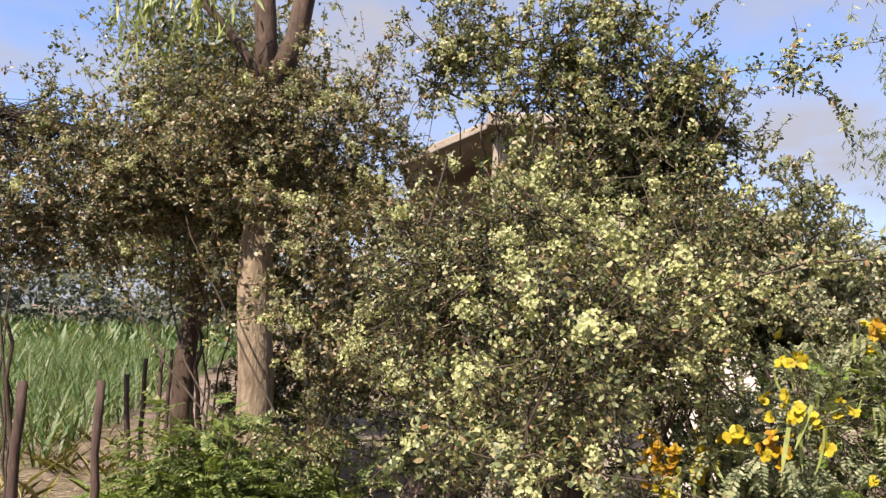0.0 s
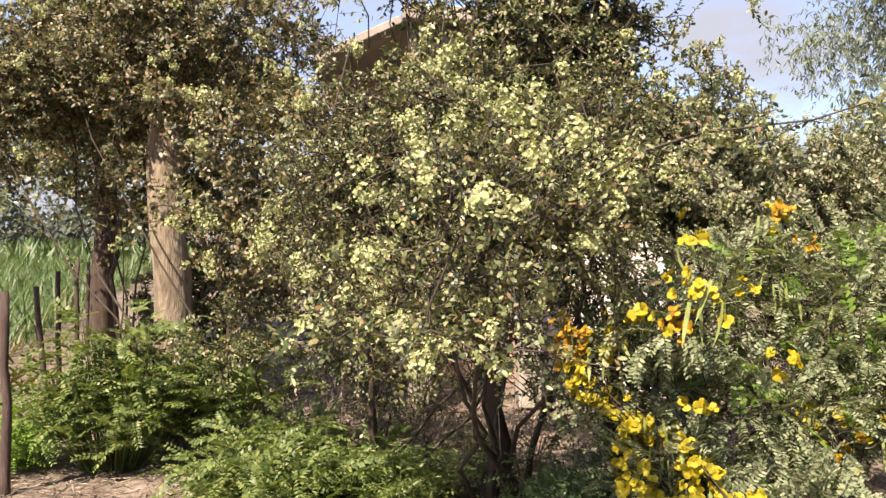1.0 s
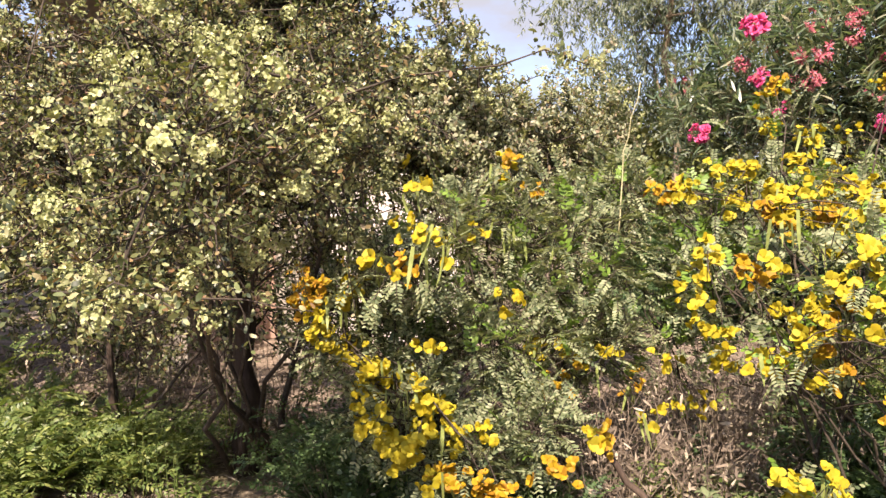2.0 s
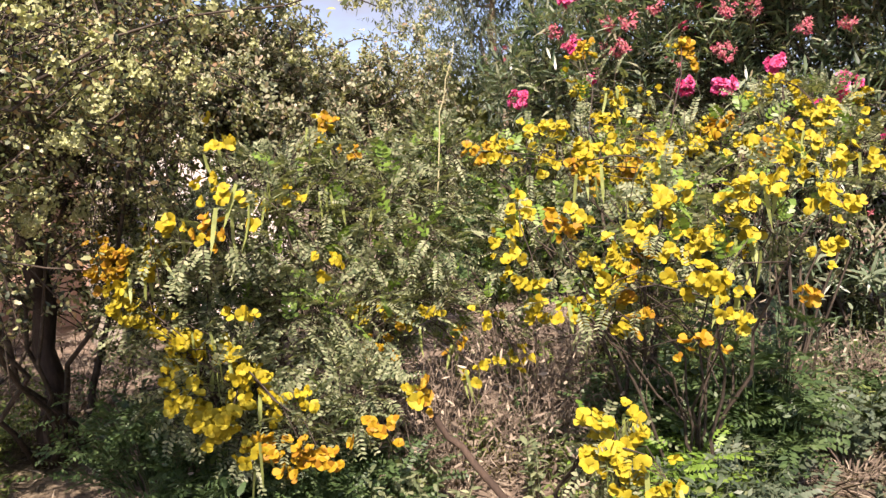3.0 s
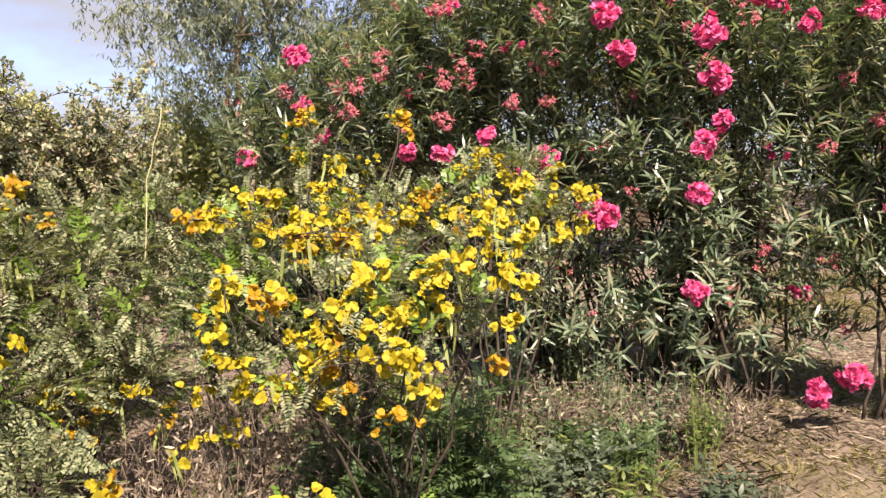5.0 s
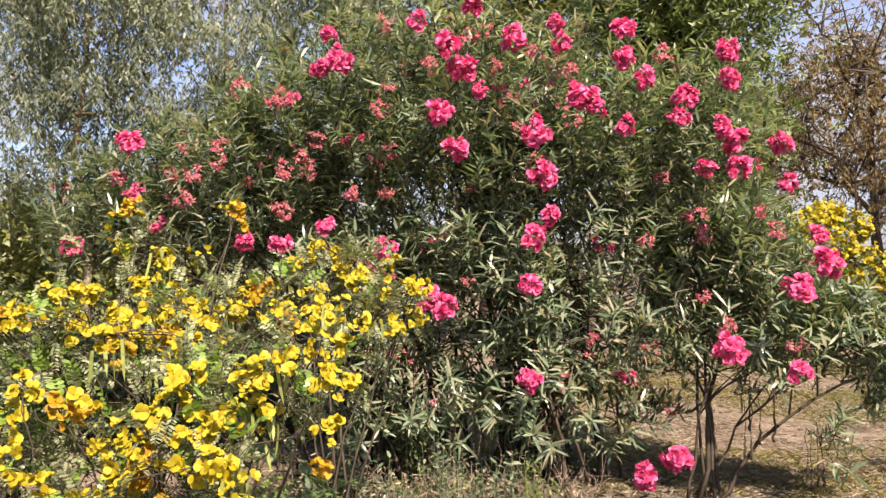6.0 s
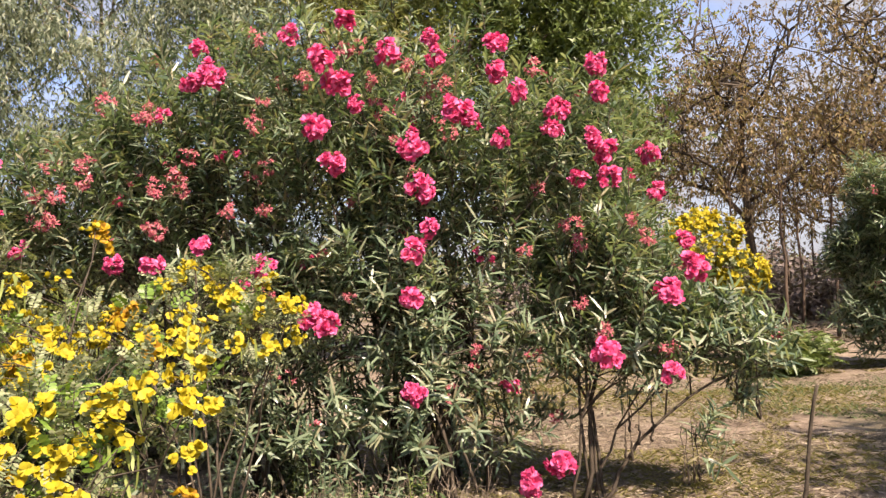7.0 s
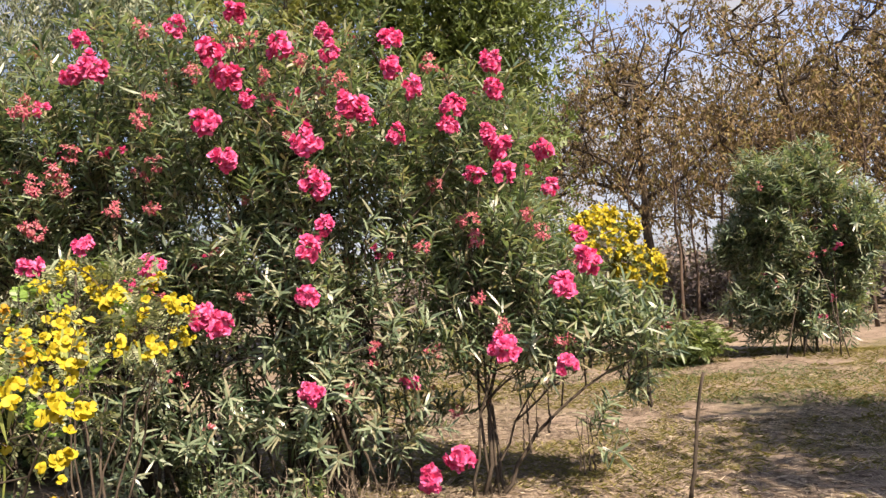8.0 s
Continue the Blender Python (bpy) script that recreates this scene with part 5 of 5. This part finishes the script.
hut = thing("farm_building", (0.4, 6.3, 0), "low farm building with brown walls and a pale concrete roof", "building")
for name, lo, hi, mat in (("wall", (-0.1, 0.95, 0), (0.98, 1.12, 2.9), M_WALL), ("wall", (-0.1, 1.12, 0), (0.07, 3.9, 2.85), M_WALL), ("wall", (0.81, 1.12, 0), (0.98, 3.9, 2.85), M_WALL),
                          ("wall", (0.07, 3.73, 0), (0.81, 3.9, 2.85), M_WALL), ("pillar", (-0.06, -0.1, 0), (0.12, 0.08, 2.93), M_CONCRETE), ("pillar", (0.8, -0.1, 0), (0.98, 0.08, 2.93), M_CONCRETE),
                          ("beam", (0.124, -0.08, 2.75), (0.796, 0.06, 2.926), M_WALL), ("annex", (1.0, 0.35, 0), (2.45, 3.3, 2.32), M_PLASTER), ("coping", (0.984, 0.31, 2.324), (2.5, 3.36, 2.38), M_CONCRETE)):
    part(name, box(Bag(), lo, hi, 0.01).mesh(name, (0, 0, 0), False), mat, hut)
slab = box(Bag(), (-0.12, -0.28, 2.934), (1.3, 4.1, 3.04), 0.012)
part("roof", slab.mesh("roof", (0, 0, 0), False), M_CONCRETE, hut, "pale concrete roof slab")
shed = box(Bag(), (-0.72, -0.2, -0.03), (0.0, 3.4, 0.03), 0.008)
part("shed_roof", shed.mesh("shed_roof", (0, 0, 0), False), M_CONCRETE, hut, "pale sloping lean-to roof", pose(-0.13, 0, 2.95, 0, -26, 0))
part("shed_wall", box(Bag(), (-0.62, 0.5, 0), (-0.13, 0.62, 2.62), 0.01).mesh("shed_wall", (0, 0, 0), False), M_WALL, hut)


# ---- fence posts ----
def fence_post(x, y, r, h, lean, seed):
    rng = np.random.default_rng(seed)
    bag = Bag()
    tube(bag, arc(rng, (0, 0, -0.1), (lean, 0, h), 0, 0.006, 7), r, r * 0.85, 8, 0.05, rng)
    me = bag.mesh("post")
    me.materials.append(M_POST)
    ob = new("fence_post", me)
    ob.location = (x, y, 0)
    tagged(ob, "thin weathered wooden fence post in dry earth", "fence post", "field fence")


for k, (x, y, r, lean) in enumerate([(-2.34, 4.55, 0.032, 0.01), (-1.82, 4.38, 0.027, 0.0), (-2.12, 5.69, 0.022, -0.07), (-2.52, 6.95, 0.022, 0.0), (-2.83, 8.2, 0.024, 0.03), (-3.2, 9.6, 0.024, 0.02),
                                     (-3.6, 11.0, 0.022, 0.03), (-3.95, 12.4, 0.022, 0.0), (-4.35, 13.9, 0.022, 0.03)]):
    fence_post(x, y, r, 1.02 + 0.04 * math.sin(k * 2.1), lean, 700 + k)


# ---- sticks ----
def stick(name, pts, r0, r1, label, material):
    rng = np.random.default_rng(len(label))
    bag = Bag()
    pts = np.array(pts, float)
    base = pts[0].copy()
    fine = np.array([[np.interp(t, np.linspace(0, 1, len(pts)), pts[:, i]) for i in range(3)] for t in np.linspace(0, 1, 9)])
    fine[1:-1] += rng.normal(0, 0.006, (7, 3))
    tube(bag, fine, r0, r1, 7, 0.08, rng)
    me = bag.mesh(name, base)
    me.materials.append(material)
    ob = new(name, me)
    ob.location = base
    return tagged(ob, label, "stick")


stick("leaning_stick", [(2.0, 2.06, -0.03), (1.77, 2.20, 0.29), (1.63, 2.28, 0.49)], 0.0145, 0.011, "bare brown broken stick leaning from the ground", M_BARK_DARK)
stick("stake", [(6.01, -0.175, -0.02), (6.01, -0.235, 0.35), (6.02, -0.31, 0.78)], 0.014, 0.01, "thin bent wooden stake standing in the clearing", M_STEM)
stick("bare_twig", [(2.2, 3.1, 1.1), (2.22, 3.08, 1.5), (2.27, 3.04, 1.8)], 0.0035, 0.002, "thin pale dry twig above the senna", M_CANE)


# ---- dry grass tufts ----
def grass_tuft(seed, x, y, radius, height, n, material, label):
    rng, bag = np.random.default_rng(seed), Bag()
    a, r = rng.uniform(0, 6.28, n), np.sqrt(rng.random(n)) * radius
    P = np.stack([np.cos(a) * r * 0.5, np.sin(a) * r * 0.5, np.full(n, -0.02)], 1)
    lean = rng.uniform(0.2, 0.9, n)
    D = np.stack([np.cos(a) * lean, np.sin(a) * lean, np.ones(n)], 1) + rng.normal(0, 0.2, (n, 3))
    N = np.stack([-np.cos(a), -np.sin(a), np.full(n, 0.6)], 1) * -1
    leaf_set(bag, P, D, -N, height * rng.uniform(0.5, 1.25, n), 0.006 * rng.uniform(0.6, 1.5, n), rng.uniform(0.2, 0.8, n), STRIP)
    me = bag.mesh("tuft")
    me.materials.append(material)
    ob = new("grass_tuft", me)
    ob.location = (x, y, 0)
    return tagged(ob, label, "grass tuft", "grass tufts")


for k, (x, y, r, h, n) in enumerate([(0.38, 4.3, 0.4, 0.42, 420), (-0.1, 4.6, 0.35, 0.3, 260), (0.75, 4.6, 0.35, 0.4, 300), (3.9, 2.2, 0.3, 0.24, 200), (4.1, 1.75, 0.3, 0.22, 200), (4.55, 1.8, 0.28, 0.2, 170),
                                     (3.4, 1.85, 0.25, 0.2, 150), (2.3, 2.75, 0.3, 0.3, 220), (2.6, 2.4, 0.25, 0.35, 180), (1.9, 2.3, 0.2, 0.2, 120), (4.6, 1.2, 0.25, 0.18, 130), (5.0, 1.6, 0.3, 0.2, 150),
                                     (2.05, 2.75, 0.25, 0.35, 180), (1.5, 2.4, 0.25, 0.22, 140), (3.6, 2.5, 0.3, 0.3, 200), (4.3, 2.5, 0.3, 0.25, 180)]):
    grass_tuft(900 + k, x, y, r, h * 0.55, n // 2, M_STRAW if k % 3 != 1 else M_GRASS, "dry straw-coloured grass tuft on bare earth" if k % 3 != 1 else "half-green dry grass tuft on bare earth")


# ---- crops, grass and litter ----
def scatter(seed, name, n, xs, ys, hide, blade, wide, lean, bend, material, label, category, shape=KITE, lift=0.0, rows=0.0):
    rng, bag = np.random.default_rng(seed), Bag()
    P = np.stack([rng.uniform(*xs, n), rng.uniform(*ys, n), np.zeros(n)], 1)
    if rows:
        P[:, 0] = np.round(P[:, 0] / rows) * rows + rng.normal(0, 0.07, n)
    # thin out towards the borders
    border = np.minimum(np.minimum(P[:, 0] - xs[0], xs[1] - P[:, 0]), np.minimum(P[:, 1] - ys[0], ys[1] - P[:, 1]))
    P = P[hide(P) & (border + 0.4 * lump(P, 2.0) > 1.3 * rng.random(n))]
    m = len(P)
    P[:, 2] = ground_height(P[:, 0], P[:, 1]) + lift
    a = rng.uniform(0, 6.28, m)
    D = np.stack([np.cos(a) * lean, np.sin(a) * lean, np.full(m, 1.0 if lift == 0 else 0.05)], 1) + rng.normal(0, 0.12, (m, 3))
    if lift:
        D[:, 2] = np.abs(D[:, 2]) * 0.5
    N = np.stack([-np.cos(a), -np.sin(a), np.full(m, 0.6)], 1) if lift == 0 else rng.normal(0, 0.3, (m, 3)) + (0, 0, 1)
    leaf_set(bag, P, D, N, blade * rng.uniform(0.25, 1.2, m) ** 1.4, wide * rng.uniform(0.5, 1.4, m), bend + rng.normal(0, 0.1, m), shape)
    ob = new(name, bag.mesh(name))
    ob.data.materials.append(material)
    return tagged(ob, label, category, "", "stuff")


scatter(801, "field_crop", 38000, (-16, -2.6), (4.5, 27), lambda P: (P[:, 0] < -3.1 - 0.17 * (P[:, 1] - 5)) & (lump(P, 1.2) > -0.75) & (P[:, 1] > 7.5 - 0.5 * (-3 - P[:, 0])),
        0.72, 0.019, 0.35, 0.35, M_CROP, "rows of young green grain crop in the field", "crop", STRIP, rows=0.45)
scatter(811, "far_crop", 16000, (-48, -5), (24, 62), lambda P: P[:, 0] < -5 - 0.25 * (P[:, 1] - 24), 0.9, 0.14, 0.3, 0.3, M_CROP, "green crop reaching the far edge of the field", "crop", KITE)
scatter(802, "straw_litter", 110000, (-4, 9.5), (-2.2, 7.5), lambda P: lump(P, 2.2) + 0.4 * lump(P, 7.0) > -0.3, 0.13, 0.006, 1.0, 0.05, M_STRAW, "pale dry straw strewn over the earth", "straw", KITE, 0.012)
scatter(812, "tangled_straw", 17000, (1.8, 6.0), (0.8, 3.6), lambda P: lump(P, 2.6) + 0.5 * lump(P, 8.0) > -0.25, 0.17, 0.0032, 1.0, 0.25, M_STRAW, "tangled pale straw and dry stalks below the shrubs", "straw", STRIP, 0.02)
scatter(803, "fallen_leaves", 16000, (-3, 12), (-1.5, 8), lambda P: lump(P, 1.3) > -0.2, 0.09, 0.022, 1.0, 0.25, M_LITTER, "fallen withered leaves on the ground", "leaves", LANCE, 0.015)
scatter(804, "dry_grass", 110000, (5.4, 16), (-4.5, 5), lambda P: lump(P, 1.1) + 0.5 * lump(P, 5.0) > -0.2, 0.075, 0.006, 0.9, 0.5, M_GRASS, "short dry yellow-green grass", "grass")
scatter(805, "green_grass", 26000, (8.5, 15), (-4.5, 1.5), lambda P: (np.abs(P[:, 0] - 11.5 - 0.3 * P[:, 1]) < 1.8) & (lump(P, 2.0) > -0.5), 0.065, 0.006, 0.7, 0.4, M_CROP,
        "strip of short green grass across the clearing", "grass")
# brown leaves spread as a dark strip for the shade under the wood
scatter(813, "wood_shade_litter", 26000, (18, 40), (-11, 8), lambda P: lump(P, 0.7) > -0.8, 0.22, 0.09, 1.0, 0.2, M_LITTER, "brown leaf litter laid for the shade on the floor of the wood", "leaves", LANCE, 0.02)
scatter(806, "field_edge_weeds", 2500, (-5, -2.2), (4, 9), lambda P: lump(P, 2.5) > 0.1, 0.3, 0.015, 0.5, 0.5, M_GRASS, "dry weeds along the field fence", "weeds")
scatter(807, "thin_turf", 20000, (3.6, 7.5), (-0.8, 2.6), lambda P: lump(P, 1.6) + 0.5 * lump(P, 6.0) > -0.15, 0.08, 0.004, 0.8, 0.4, M_GRASS, "thin dry turf below the oleanders", "grass")
# stalks whose dark colour deepens the shade in front of the oleanders
scatter(808, "dead_stalks", 9000, (2.6, 6.2), (0.9, 4.2), lambda P: lump(P, 2.4) + 0.5 * lump(P, 7.0) > -0.1, 0.12, 0.005, 0.9, 0.4, M_SHADEWEED, "dead brown stalks and withered weeds, darkened for shade below the shrubs", "stalks")
scatter(809, "clearing_straw", 120000, (5.0, 14.5), (-4.2, 3.4), lambda P: lump(P, 1.9) + 0.5 * lump(P, 6.0) > -0.25, 0.09, 0.007, 1.0, 0.1, M_STRAW, "golden dry straw and grass over the clearing", "straw", KITE, 0.012)
scatter(810, "dead_leaves", 21000, (2.6, 6.2), (0.9, 4.4), lambda P: lump(P, 1.5) > -0.6, 0.10, 0.02, 1.0, 0.25, M_LITTER, "dead brown oleander leaves under the bushes", "leaves", LANCE, 0.016)
